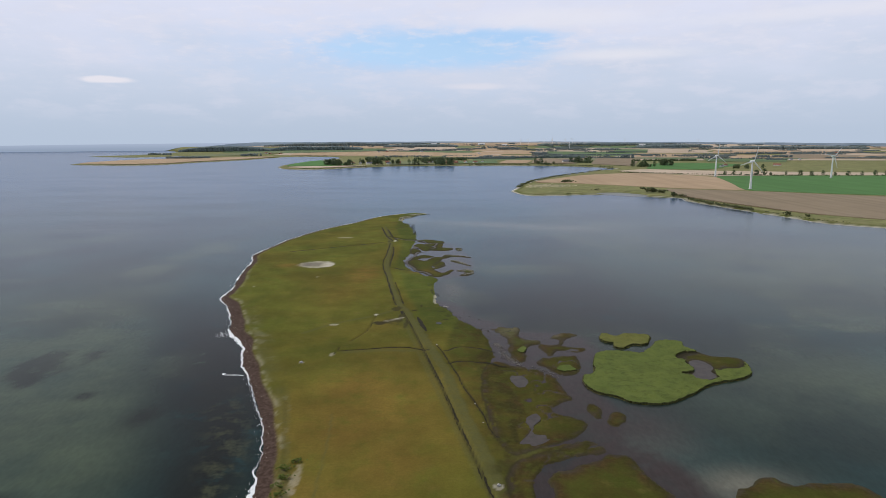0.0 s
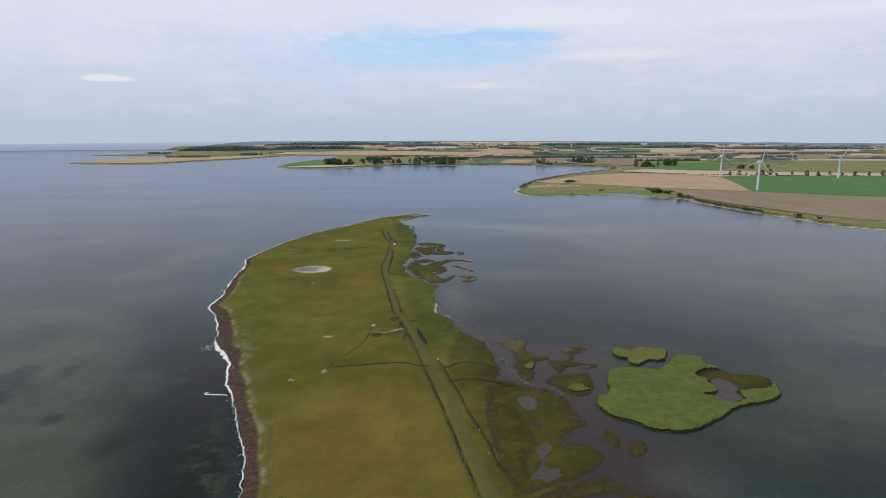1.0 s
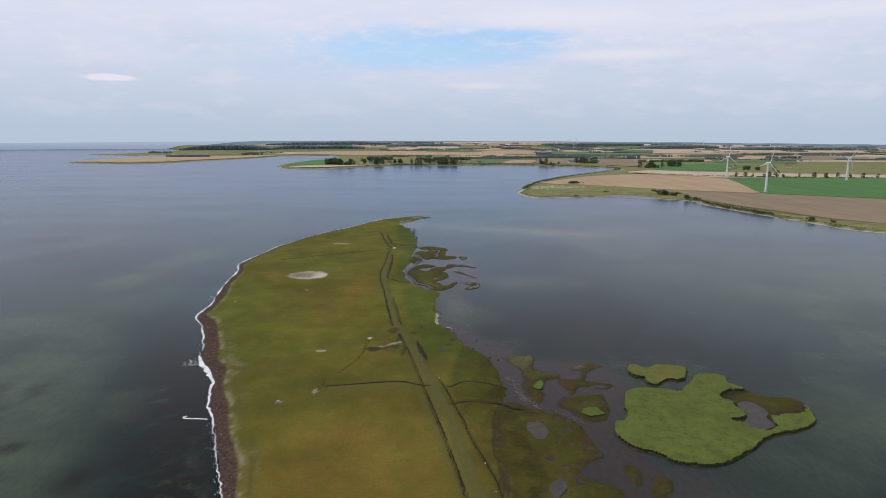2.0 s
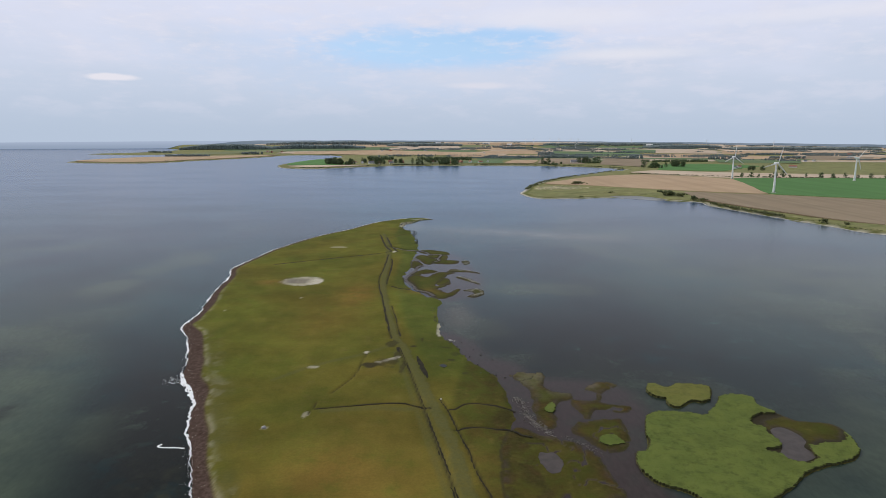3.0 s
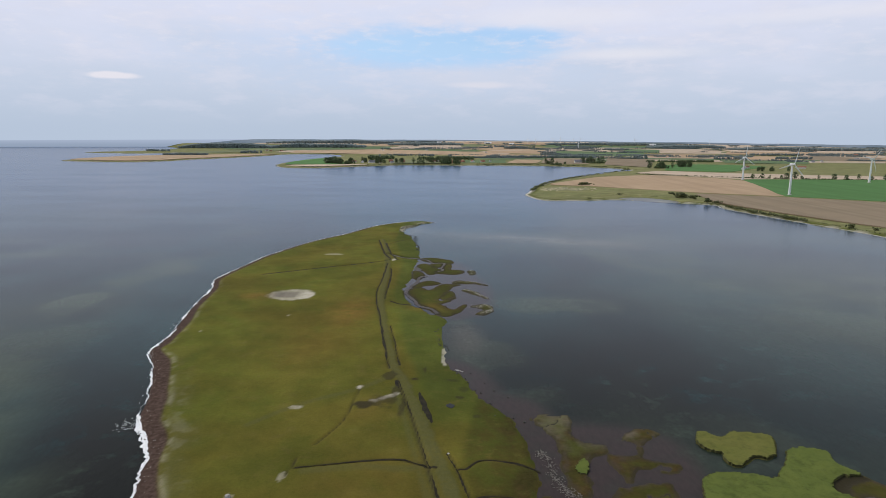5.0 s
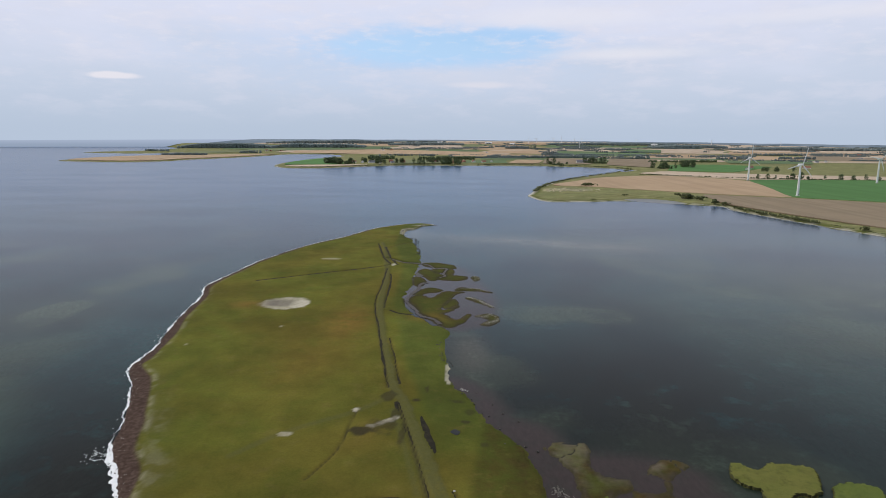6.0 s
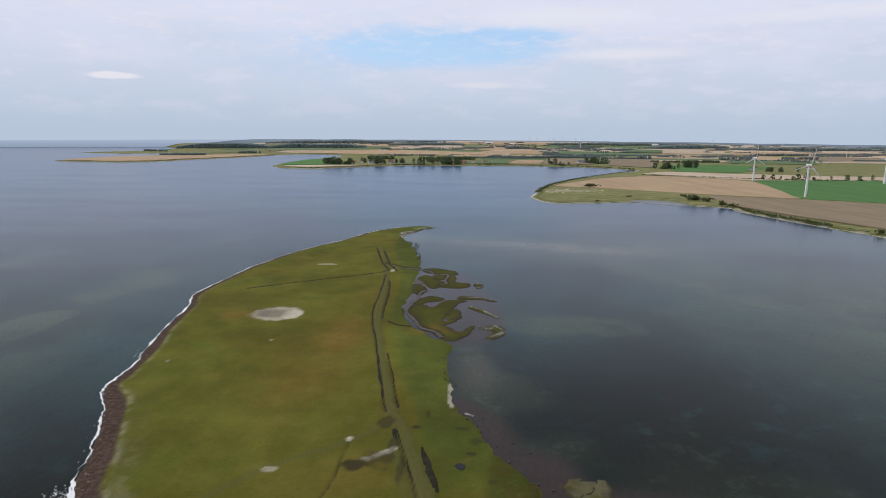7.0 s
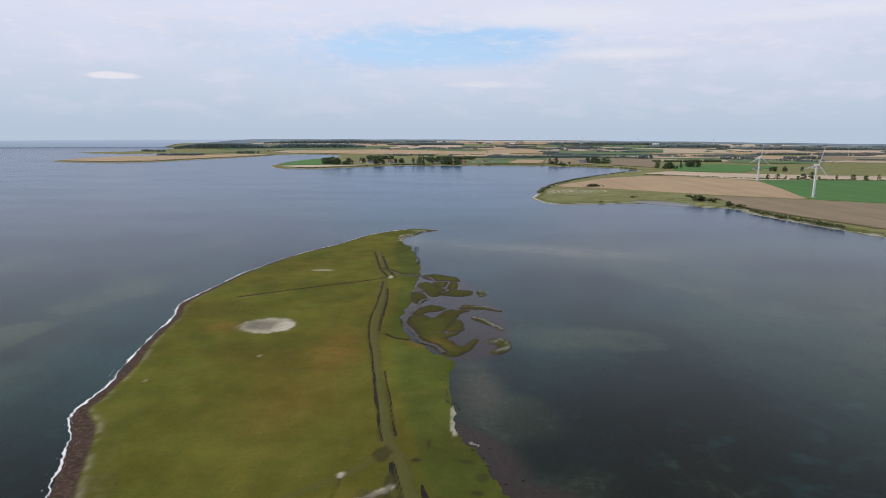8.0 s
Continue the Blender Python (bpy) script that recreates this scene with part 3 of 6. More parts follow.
ISLAND_GAP = [(86.5, 179.5), (96.7, 181.8), (99.8, 178.1), (106.0, 178.7), (109.0, 175.6), (106.4, 170.2), (102.6, 167.6), (97.6, 166.9), (93.2, 165.0), (92.5, 161.7), (93.0, 160.2), (88.4, 158.5), (84.9, 159.3), (83.9, 161.6), (81.5, 163.6), (86.3, 165.4), (86.8, 170.8), (86.9, 174.4), (85.1, 176.4)]
ISLAND_POND = [(88.2, 173.1), (92.2, 174.4), (94.4, 171.5), (94.5, 168.0), (92.3, 165.2), (93.0, 161.7), (88.8, 159.3), (85.4, 160.3), (84.6, 162.7), (87.0, 166.0)]
REED_SPOT = [(39.5, 167.8), (41.7, 169.4), (44.0, 169.4), (45.8, 166.2), (44.5, 165.0), (41.4, 164.4), (39.1, 165.6)]
REED_TUFT = [(28.0, 184.5), (30.2, 187.1), (31.1, 185.2), (29.8, 180.8), (27.9, 180.1), (26.9, 182.2)]
TRACK = [(17, 85), (12.4, 104), (9.3, 119), (4.5, 139.5), (-0.4, 163.7), (-3.3, 173.8), (-7.2, 186.5), (-12.7, 205.5), (-18.1, 222.8), (-22.6, 233.6), (-25.2, 244.9), (-29.1, 262.0), (-33.3, 282.3), (-36.3, 298.2), (-38.3, 314.5), (-39.8, 332.0), (-41.3, 355.8), (-44.6, 387.0), (-51, 430), (-57, 456)]
DITCHES = [
    [(14, 87), (11, 99.7), (9.2, 108), (6.4, 119.4), (3.5, 131.7), (-0.7, 150), (-6.1, 171.3), (-14.6, 205), (-20.6, 225.4)],
    [(14.3, 124), (12.9, 126), (11.4, 134.8), (8.9, 143), (6.6, 150.2), (3.1, 164.4), (-1.5, 180.4), (-3.8, 186.8)],
    [(-24.5, 234.0), (-29.0, 255.9), (-34.8, 283.7), (-38.8, 302.4), (-40.8, 314.3), (-42.1, 328.6), (-42.1, 339.8), (-42.6, 355.7), (-43.9, 380.9)],
    [(-21.1, 236.5), (-24.2, 252.1), (-27.2, 265.9), (-29.0, 274.5)],
    [(-40.3, 369.4), (-38.2, 352.1), (-37.4, 335.4), (-37.1, 323.5), (-36.0, 310.7)],
    [(-43, 392), (-50, 411.5), (-59.7, 454)],
    [(-38.5, 391), (-45.7, 411.7), (-52.5, 441)],
    [(-40.6, 180.3), (-32, 182), (-22.6, 183.7), (-16, 184.2), (-11, 182.5), (-6.5, 181)],
    [(-42, 176.8), (-41.4, 180.3), (-41, 183.9)],
    [(-112, 352), (-103.8, 356.6), (-81.8, 369), (-65.7, 377), (-48.8, 386.7), (-43.6, 390.4)],
    [(-38, 189.7), (-33.4, 200.5), (-32.4, 210.5), (-32, 219.5)],
    [(-1.5, 181), (0.6, 180.9), (4.3, 184.3), (11.3, 184.3), (16.1, 182.6), (18.9, 181.1)],
    [(0.5, 169.9), (5.8, 171.6), (11.9, 171.5), (15.7, 171.1), (18.4, 168.5), (21.2, 167.6)],
    [(-33, 308), (-28, 304), (-21, 303.5)],
    [(-38, 392), (-31, 397), (-25, 396)],
    [(-50, 441), (-42, 455), (-34, 466)],
]
CREEKS = [
    ([(-9.7, 291.6), (-12.6, 297.5), (-16.9, 300.4), (-19.5, 304.2), (-21.6, 310.1), (-25.6, 318.6), (-26.8, 323.1), (-26.2, 328.7), (-24.9, 334.6), (-22.6, 341.7), (-21.8, 351.1), (-17.7, 355.3)], 2.1),
    ([(-46.5, 409.3), (-41.2, 404.1), (-35.0, 398.8), (-30.4, 398.1), (-26, 397), (-19.5, 393.0), (-15.2, 384.6), (-11.6, 385.8), (-8.3, 384.5), (-9.8, 373.8), (-9.0, 368.2), (-12.0, 364.8)], 1.6),
    ([(22.0, 97), (22.4, 103.6), (23.0, 107.1), (26.1, 111.4), (30.0, 113.2), (33.2, 114.8), (38, 116)], 1.5),
]
DITCH_WIDTHS = (0.85, 0.75, 0.9, 0.75, 1.0, 1.3, 1.3, 0.9, 0.5, 1.5, 0.6, 0.85, 0.8, 1.2, 0.6, 0.8)
SPIT_LINE = np.vstack([spline(WEST, False, 4), spline(EAST, False, 4)])
MAIN_LINE = spline(MAINLAND, True, 4)
WEST_LINE = spline(WEST, False, 12)
TRACK_LINE = spline(TRACK, False, 6)
DITCH_LINES = [spline(d, False, 6) for d in DITCHES]


def land_rise(x, y):
    """Height of the open farmland: flat by the coast, low hills far inland, lower towards the open sea."""
    return 3.0 + 43.0 * smooth(y, 2300, 5300) * (0.40 + 0.60 * smooth(x, -2300, 300)) * (1 - 0.30 * smooth(x, 600, 3600))


def terrain(x, y):
    """Height and cover masks over the plan."""
    ragged = (hash_noise(x, y, 7, 3, 3) - 0.5) * 2
    sea_side = smooth(-x - (0.30 * y + 8), -12, 12) * (y < 400) + (y >= 400) * smooth(-x - 70 + (y - 400) * 0.35, -12, 12)
    spit = signed(SPIT_LINE, x, y, 60) + ragged * (2.2 - 1.7 * sea_side) + (hash_noise(x, y, 2.6, 5, 3) - 0.5) * 2.4 * (1 - sea_side)
    wdist, _ = line_distance(WEST_LINE, x, y, False, 40)
    beach_w = np.interp(y, [80, 140, 165, 200, 245, 300, 400, 560], [4.4, 4.6, 5.4, 6.4, 5.8, 4.4, 3.6, 3.2]) * (0.55 + 0.5 * hash_noise(x, y, 14, 8, 2))
    on_west = (spit > -3) & (wdist < 30)
    z = np.where(spit > 0, np.minimum(spit * 0.22, 0.30) + 0.55 * smooth(spit, 1.5, 14), np.maximum(spit * 0.12, -2.5))
    z_beach = np.where(spit > 0, 0.10 * np.minimum(wdist, beach_w) + 0.45 * smooth(wdist, beach_w - 0.8, beach_w + 2.4), z)
    z = np.where(on_west & (sea_side > 0.4), np.maximum(z_beach, z * 0 + np.where(spit > 0, z_beach, z)), z)
    inland = spit > 4
    z = z + inland * 0.22 * (hash_noise(x, y, 18, 4, 3) - 0.5)
    beach = on_west * (spit > -2) * (1 - smooth(wdist, beach_w * 0.9, beach_w * 1.12)) * (wdist < 12)
    off = wdist - beach_w
    fringe = 0.27 * np.exp(-((off - 0.7) / 1.1) ** 2) * smooth(hash_noise(x, y, 3.0, 11, 4), 0.40, 0.66) * np.interp(y, [80, 250, 330], [1.0, 0.9, 0.3])
    tufts = 0.11 * smooth(hash_noise(x, y, 2.6, 12, 3) + 0.5 * (hash_noise(x, y, 14, 14, 2) - 0.5), 0.52, 0.74) * smooth(off, 0.6, 2.2) * (1 - smooth(off, 3.5, 8.5)) * (1 - smooth(y, 195, 245))
    pale = on_west * (sea_side > 0.3) * np.maximum(fringe, tufts)
    dry = 0.55 * on_west * (sea_side > 0.3) * smooth(off, 0, 1.0) * (1 - smooth(off, 2, 11)) * (1 - smooth(y, 170, 290)) * smooth(hash_noise(x, y, 8, 13, 3), 0.25, 0.6)
    # track, ditches, small bare places
    td, _ = line_distance(TRACK_LINE, x, y, False, 12)
    td = td + (hash_noise(x, y, 3.0, 18, 3) - 0.5) * 1.5
    track_w = np.interp(y, [90, 130, 200, 290, 400, 460], [3.0, 2.6, 2.3, 2.2, 2.4, 1.6])
    track = (1 - smooth(td, track_w * 0.55, track_w * 0.95)) * (y < 470)
    z = z + 0.25 * track
    track = np.maximum(track, dry)
    wet, edge = np.zeros(x.shape), np.zeros(x.shape)
    lumps = hash_noise(x, y, 5, 31, 4)
    for line, w in zip(DITCH_LINES, DITCH_WIDTHS):
        d, _ = line_distance(line, x, y, False, 6)
        z = z - 0.4 * np.exp(-(d / (w * 0.55)) ** 2)
        wet = np.maximum(wet, np.exp(-(d / (w * 0.45)) ** 2) * 0.75)
        edge = np.maximum(edge, 0.8 * np.exp(-((d + (lumps - 0.5) * 2) / (w * 1.5)) ** 2))
    brown = edge * 0.3
    for bx, by, rx, ry, k in ((-49, 291, 11, 22, 1.0), (-57, 255, 16, 30, 0.45), (-27, 128, 22, 20, 0.9), (-28, 150, 18, 16, 0.95), (-14, 112, 16, 16, 0.8),
                              (-45, 140, 12, 20, 0.5), (-33, 95, 26, 16, 0.9), (-27, 208, 9, 8, 0.4), (-100, 312, 10, 6, 0.9), (-15, 300, 12, 6, 0.7), (-52, 228, 20, 14, 0.25), (-22, 136, 32, 38, 0.8)):
        brown = np.maximum(brown, k * np.exp(-((x - bx) / rx) ** 2 - ((y - by) / ry) ** 2))
    for line, w in (([(-59, 198), (-50.7, 206.7), (-41, 213.8), (-32, 219.5), (-23, 228.6)], 1.6), ([(-6.9, 182), (-14, 180.5), (-24, 181), (-38, 179)], 1.8), ([(6, 128), (0, 148), (-8, 172)], 0.9), (DITCHES[0], 1.5), ([(9.0, 104), (4.6, 121), (-1.2, 144), (-7.6, 168), (-16.4, 203), (-21.6, 221)], 1.2), ([(12, 110), (17.5, 114.7), (23.9, 119.0), (32.1, 122.9), (38.7, 127.8)], 1.9), ([(-29, 95), (-31, 120), (-33, 135)], 0.5)):
        d, _ = line_distance(spline(line, False, 6), x, y, False, 8)
        track = np.maximum(track, 0.6 * (1 - smooth(d, 0.3 * w, w)))
    rag2 = (hash_noise(x, y, 2.6, 21, 3) - 0.5)
    for bx, by, rx, ry, k in ((-83.5, 314.6, 11.8, 9.2, 0.75), (-77, 314.5, 5.2, 6.5, 1.0), (-51.9, 169.4, 1.0, 0.9, 0.4), (-48.6, 207.6, 1.9, 1.0, 0.55), (-32.2, 220.6, 1.0, 1.0, 0.8), (-26.2, 212.3, 1.6, 0.9, 0.8),
                              (-83, 404, 7, 2.2, 0.45), (12.5, 103.8, 1.2, 1.2, 0.5), (-42.5, 176.6, 0.8, 1.8, 0.4), (-41, 391, 1.6, 2.6, 0.8), (-5.6, 247, 1.0, 9, 0.7), (-46.5, 506, 2.4, 12, 0.75), (-33, 535, 9, 2.0, 0.6), (-42, 518, 4, 2.5, 0.5),
                              (-75.5, 285, 0.6, 0.7, 0.4), (-105, 265, 0.9, 1.2, 0.4), (-35.5, 106, 1.5, 5, 0.35)):
        r = np.hypot((x - bx) / rx, (y - by) / ry) + rag2 * (0.3 if rx > 4 else 1.6)
        spotm = k * (1 - smooth(r, 0.8, 1.08))
        pale = np.maximum(pale, spotm)
        z = z - 0.12 * spotm * (rx > 4)
    d, _ = line_distance(spline([(-27, 212.4), (-24.6, 213.2), (-22, 215.2), (-19.5, 216.3)], False, 6), x, y, False, 6)
    pale = np.maximum(pale, 0.8 * (1 - smooth(d + rag2 * 2.4, 0.3, 1.1)))
    # mud flats and marsh
    marsh, mud, veg, thin = np.zeros(x.shape), np.zeros(x.shape), np.zeros(x.shape), np.zeros(x.shape)
    speck = smooth(hash_noise(x, y, 2.2, 34, 3), 0.40, 0.62)
    for flat in (MUD_NEAR, MUD_BEND, MUD_FAR, MUD_EAST):
        s = signed(spline(flat, True, 4), x, y, 12) + ragged * 1.5 + (hash_noise(x, y, 10, 33, 3) - 0.5) * (9.0 if flat is MUD_FAR else 3.0)
        mud = np.maximum(mud, smooth(s, -2.5, -0.5) * smooth(-spit, 0.2, 1.2))
        z = np.where(s > -8, np.maximum(z, np.where(s > 0, -0.04, s * 0.06)), z)
    for k, (m, far) in enumerate([(q, 0) for q in MARSHES] + [(q, 1) for q in MARSHES_FAR]):
        s = signed(spline(m, True, 4), x, y, 10) + 1.0 * far + ragged * (0.7 if not far else 0.5) + (hash_noise(x, y, 2.0, 40 + k, 3) - 0.5) * 1.5
        creek = np.abs(hash_noise(x, y, 9, 60 + k, 3) - 0.5)
        zm = np.where(s > 0, np.minimum(s * 0.3, 0.22) + 0.10 * (lumps - 0.5), s * 0.2)
        if k in (0, 1, 2, 3, 6):
            zm = np.where(s > 0, zm - 0.30 * (1 - smooth(creek, 0.008, 0.030)) * (1 - smooth(s, 7, 12)), zm)
        m_here = smooth(s, 0.0, 0.5) * smooth(zm, 0.02, 0.08)
        veg = np.maximum(veg, m_here)
        rusty = np.clip((1 - 0.85 * smooth(s, 0.8, 5.5)) * (0.5 + 1.1 * lumps), 0, 1)
        marsh = np.maximum(marsh, m_here * rusty * (0.6 if far or k == 8 else 1.0))
        pale = np.maximum(pale, m_here * (0.13 * smooth(y, 186, 197) * smooth(lumps, 0.3, 0.6) if k in (0, 1) else 0))
        thin = np.maximum(thin, m_here * (1 - smooth(s, 0.3, 2.6)) * speck * 0.8)
        mud = np.maximum(mud, smooth(s, -1.5, 0.0) * 0.9)
        wet = np.maximum(wet, smooth(s, -0.5, 0.1) * (1 - smooth(s, 0.1, 0.8)) * 0.75)
        z = np.where(s > -8, np.maximum(z, zm), z)
    green_core = np.exp(-((x - 38) / 10) ** 2 - ((y - 103) / 8) ** 2) + np.exp(-((x - 84) / 12) ** 2 - ((y - 100) / 5) ** 2) + 0.7 * np.exp(-((x + 10) / 8) ** 2 - ((y - 312) / 10) ** 2)
    # marshy rim of the spit's lagoon side
    rim = (1 - smooth(spit, 3, 9)) * smooth(spit, 0, 0.8) * smooth(x + 0.0 * y, 2, 14) * (y < 215)
    marsh = np.maximum(marsh, rim * smooth(lumps, 0.35, 0.6))
    marsh = np.maximum(marsh, 0.8 * smooth(lumps, 0.5, 0.7) * smooth(x, 8, 16) * (spit > 0) * (y < 200))
    marsh = marsh * (1 - 0.75 * smooth(green_core * (0.5 + lumps), 0.3, 0.8))
    mud = mud * (1 - smooth(spit, 0.3, 1.2)) * (1 - veg)
    mud = np.maximum(mud, thin)
    # tidal creeks with dark banks, mud in the dry pan, trampled wet places
    for line, w in CREEKS:
        d, _ = line_distance(spline(line, False, 6), x, y, False, 6)
        bank = 1 - smooth(d + rag2 * 1.5, w * 0.5 + 0.3, w * 0.5 + 1.5)
        wet = np.maximum(wet, 0.8 * bank)
        z = np.where(bank > 0.6, np.minimum(z, 0.16 if line[0][1] > 200 else -0.05), z)
    core = np.exp(-((x + 86.5) / 7.5) ** 4 - ((y - 315.0) / 5.5) ** 4) * (0.75 + 0.5 * lumps)
    mud = np.maximum(mud, np.clip(core, 0, 1))
    pale = pale * (1 - 0.60 * np.clip(core, 0, 1))
    for bx, by, rx, ry, k in ((-29, 209.8, 3.4, 2.4, 0.9), (-24.5, 212, 5, 3.4, 0.6), (-23.6, 229, 2.2, 3.0, 0.65), (-15.2, 226.3, 1.4, 0.9, 0.95), (-3, 226.8, 3.2, 1.4, 0.55), (-12, 234, 0.7, 2.4, 0.6), (1, 221, 2, 2, 0.5),
                              (-0.5, 215.5, 1.3, 1.0, 0.7), (4.5, 205, 1.5, 1.2, 0.6), (-20.4, 219, 1.2, 6.0, 0.6), (-17.5, 208, 1.1, 7.0, 0.6)):
        r = np.hypot((x - bx) / rx, (y - by) / ry) + rag2 * 1.3
        wet = np.maximum(wet, k * (1 - smooth(r, 0.6, 1.15)))
    # reed islands: firm mud just above the water
    for q in (ISLAND, ISLET, REED_SPOT, REED_TUFT):
        s = signed(spline(q, True, 5), x, y, 8)
        z = np.where(s > -6, np.maximum(z, np.where(s > 0, 0.08, s * 0.3)), z)
        wet = np.maximum(wet, smooth(s, -0.2, 0.3) * (1 - veg))
    # mainland
    main = signed(MAIN_LINE, x, y, 140) + (hash_noise(x, y, 26, 51, 3) - 0.5) * 9
    zl = np.where(main > 0, np.minimum(main * 0.12, 1.4) + (land_rise(x, y) - 1.4) * smooth(main, 6, 55), np.maximum(main * 0.05, -3))
    zl = np.where(main > 50, zl + 0.6 * (hash_noise(x, y, 120, 52, 2) - 0.5), zl)
    lag = signed(spline(LAGOON, True, 4), x, y, 20)
    zl = np.where(lag > -4, np.minimum(zl, -lag * 0.12), zl)
    z = np.maximum(np.where(main > -60, zl, -3.0), z)
    farm = smooth(main, 4, 14)
    shore = smooth(main, -1, 1) * (1 - smooth(main, 2.5, 6))
    pale = np.maximum(pale, 0.75 * shore)
    tip = np.exp(-((x - 168) / 45) ** 2 - ((y - 850) / 34) ** 2)
    pale = np.maximum(pale, smooth(tip + 0.9 * (hash_noise(x, y, 16, 55, 3) - 0.5), 0.45, 0.62) * 0.25 * (main > 5))
    dusk = smooth(x - np.interp(y, [80, 100, 140, 187, 215], [13, 12, 4, -3, 2]), 0, 5) * (1 - smooth(y, 200, 232)) * (spit > -3)
    dusk = np.maximum(dusk, veg * np.where(y < 260, 0.9, 0.55))
    dusk = np.maximum(dusk, 0.40 * np.exp(-((x + 16) / 20) ** 2 - ((y - 188) / 34) ** 2) * (spit > 0))
    lush = smooth(x - np.interp(y, [100, 187, 254, 322, 391, 456], [12, -5, -23, -35, -37, -50]), 0, 4) * smooth(y, 185, 225)
    return z, (beach, track * (1 - beach), brown, pale), (mud, marsh, wet, farm), (lush, dusk, lush, lush)


# ---- ground, water, horizon ----
def steps(*spans):
    """Grid lines: (from, to, step) one after another."""
    return np.concatenate([np.linspace(a, b, max(int(round((b - a) / s)), 1), endpoint=False) for a, b, s in spans] + [[spans[-1][1]]])


def build_ground():
    xs = steps((-5200, -1500, 75), (-1500, -160, 16), (-160, -138, 3), (-138, 60, 0.62), (60, 110, 0.8), (110, 140, 3), (140, 330, 4.5), (330, 1000, 8), (1000, 5200, 60))
    ys = steps((-400, 80, 12), (80, 90, 2), (90, 260, 0.65), (260, 400, 0.9), (400, 560, 1.4), (560, 1650, 6.5), (1650, 2900, 16), (2900, 5000, 40))
    x, y = np.meshgrid(xs, ys)
    z, a, b, c = terrain(x, y)
    wx, wy, g = place(x, y)
    me = mesh_of("ground", np.column_stack([wx.ravel(), wy.ravel(), (z + (80 - z) * (1 - g) * b[3]).ravel()]), grid_faces(len(xs), len(ys)), GROUND)
    paint(me, "cover_a", a)
    paint(me, "cover_b", b)
    paint(me, "cover_c", c)
    tagged(new("ground", me), "low grassy spit, marsh and coastal farmland in one sheet", "ground", kind="structure")


def build_water():
    xs = steps((-5200, -1500, 150), (-1500, -200, 25), (-200, 200, 2.5), (200, 1000, 25), (1000, 5200, 150))
    ys = steps((-400, 80, 20), (80, 600, 2.5), (600, 1700, 20), (1700, 5000, 110))
    x, y = np.meshgrid(xs, ys)
    fx, fy = x, y
    spit = -signed(SPIT_LINE, fx, fy, 200)
    main = -signed(MAIN_LINE, fx, fy, 300)
    west = smooth(-fx - (0.30 * fy + 8), -15, 15)
    n = hash_noise(fx, fy, 45, 71, 3)
    sea = west * smooth(-fx, 20, 60)
    green = np.maximum(sea * smooth(fx, -330, -110) * (1 - smooth(fy, 150, 420)) * smooth(spit, 14, 48), 0.75 * smooth(n + 0.25 * (1 - smooth(main, 40, 300)), 0.55, 0.72) * (1 - smooth(fy, 350, 700)))
    green = np.maximum(green, 0.9 * np.exp(-((fx - 90) / 150) ** 2 - ((fy - 470) / 50) ** 2))
    # brighter right-hand water: cloud reflection painted in as bed colour
    green = np.maximum(green, 1.0 * np.exp(-((fx - 235) / 130) ** 2 - ((fy - 320) / 95) ** 2))
    green = np.maximum(green, 0.9 * np.exp(-((fx - 132) / 62) ** 2 - ((fy - 150) / 40) ** 2))
    weed = np.maximum(sea * (1 - smooth(spit, 10, 38)) * (1 - smooth(fy, 180, 290)), 0.9 * np.exp(-((fx + 88) / 5) ** 2 - ((fy - 135) / 8) ** 2))
    weed = np.maximum(weed, 0.8 * smooth(hash_noise(fx, fy, 16, 72, 3), 0.62, 0.72) * sea * (1 - smooth(fy, 150, 240)))
    weed = np.maximum(weed, 0.6 * (1 - west) * (1 - smooth(spit, 4, 40)) * (fy < 280) * smooth(fy, 150, 200))
    # plain darkening of the lagoon, painted in where the sky reflects less
    weed = np.maximum(weed, 0.95 * np.exp(-((fx - 55) / 75) ** 2 - ((fy - 228) / 60) ** 2))
    sand = np.exp(-((fx - 2) / 6.5) ** 2 - ((fy - 262) / 14) ** 2)
    sand = np.maximum(sand, 0.8 * np.exp(-((fx + 36) / 9) ** 2 - ((fy - 500) / 26) ** 2))
    sand = np.maximum(sand, 0.95 * np.exp(-((fx - 70) / 13) ** 2 - ((fy - 105) / 7) ** 2))
    sand = np.maximum(sand, 0.45 * (1 - smooth(main, 2, 14)))
    sand = np.maximum(sand, 0.9 * np.exp(-((fx - 55) / 85) ** 2 - ((fy - 470 + 0.25 * (fx - 55)) / 16) ** 2))
    mudw = np.maximum(np.exp(-((fx - 52) / 14) ** 2 - ((fy - 122) / 14) ** 2), 0)
    sand = np.maximum(sand, 0.35 * mudw)
    # set by northing alone, where the painted sky blue sets in
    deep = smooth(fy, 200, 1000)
    wx, wy, _ = place(fx, fy)
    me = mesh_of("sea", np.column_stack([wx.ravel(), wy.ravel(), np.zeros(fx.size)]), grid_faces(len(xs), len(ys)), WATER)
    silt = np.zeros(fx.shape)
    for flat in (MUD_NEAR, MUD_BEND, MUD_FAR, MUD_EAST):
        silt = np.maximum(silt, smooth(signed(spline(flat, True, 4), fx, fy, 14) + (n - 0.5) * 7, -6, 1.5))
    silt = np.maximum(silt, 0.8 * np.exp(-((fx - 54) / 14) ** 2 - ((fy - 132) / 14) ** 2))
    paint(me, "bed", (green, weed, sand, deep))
    kelp = sea * smooth(spit, 1, 4) * (1 - smooth(spit, 9, 18)) * (1 - smooth(fy, 120, 165))
    paint(me, "bed_b", (silt, kelp, silt * 0, silt * 0))
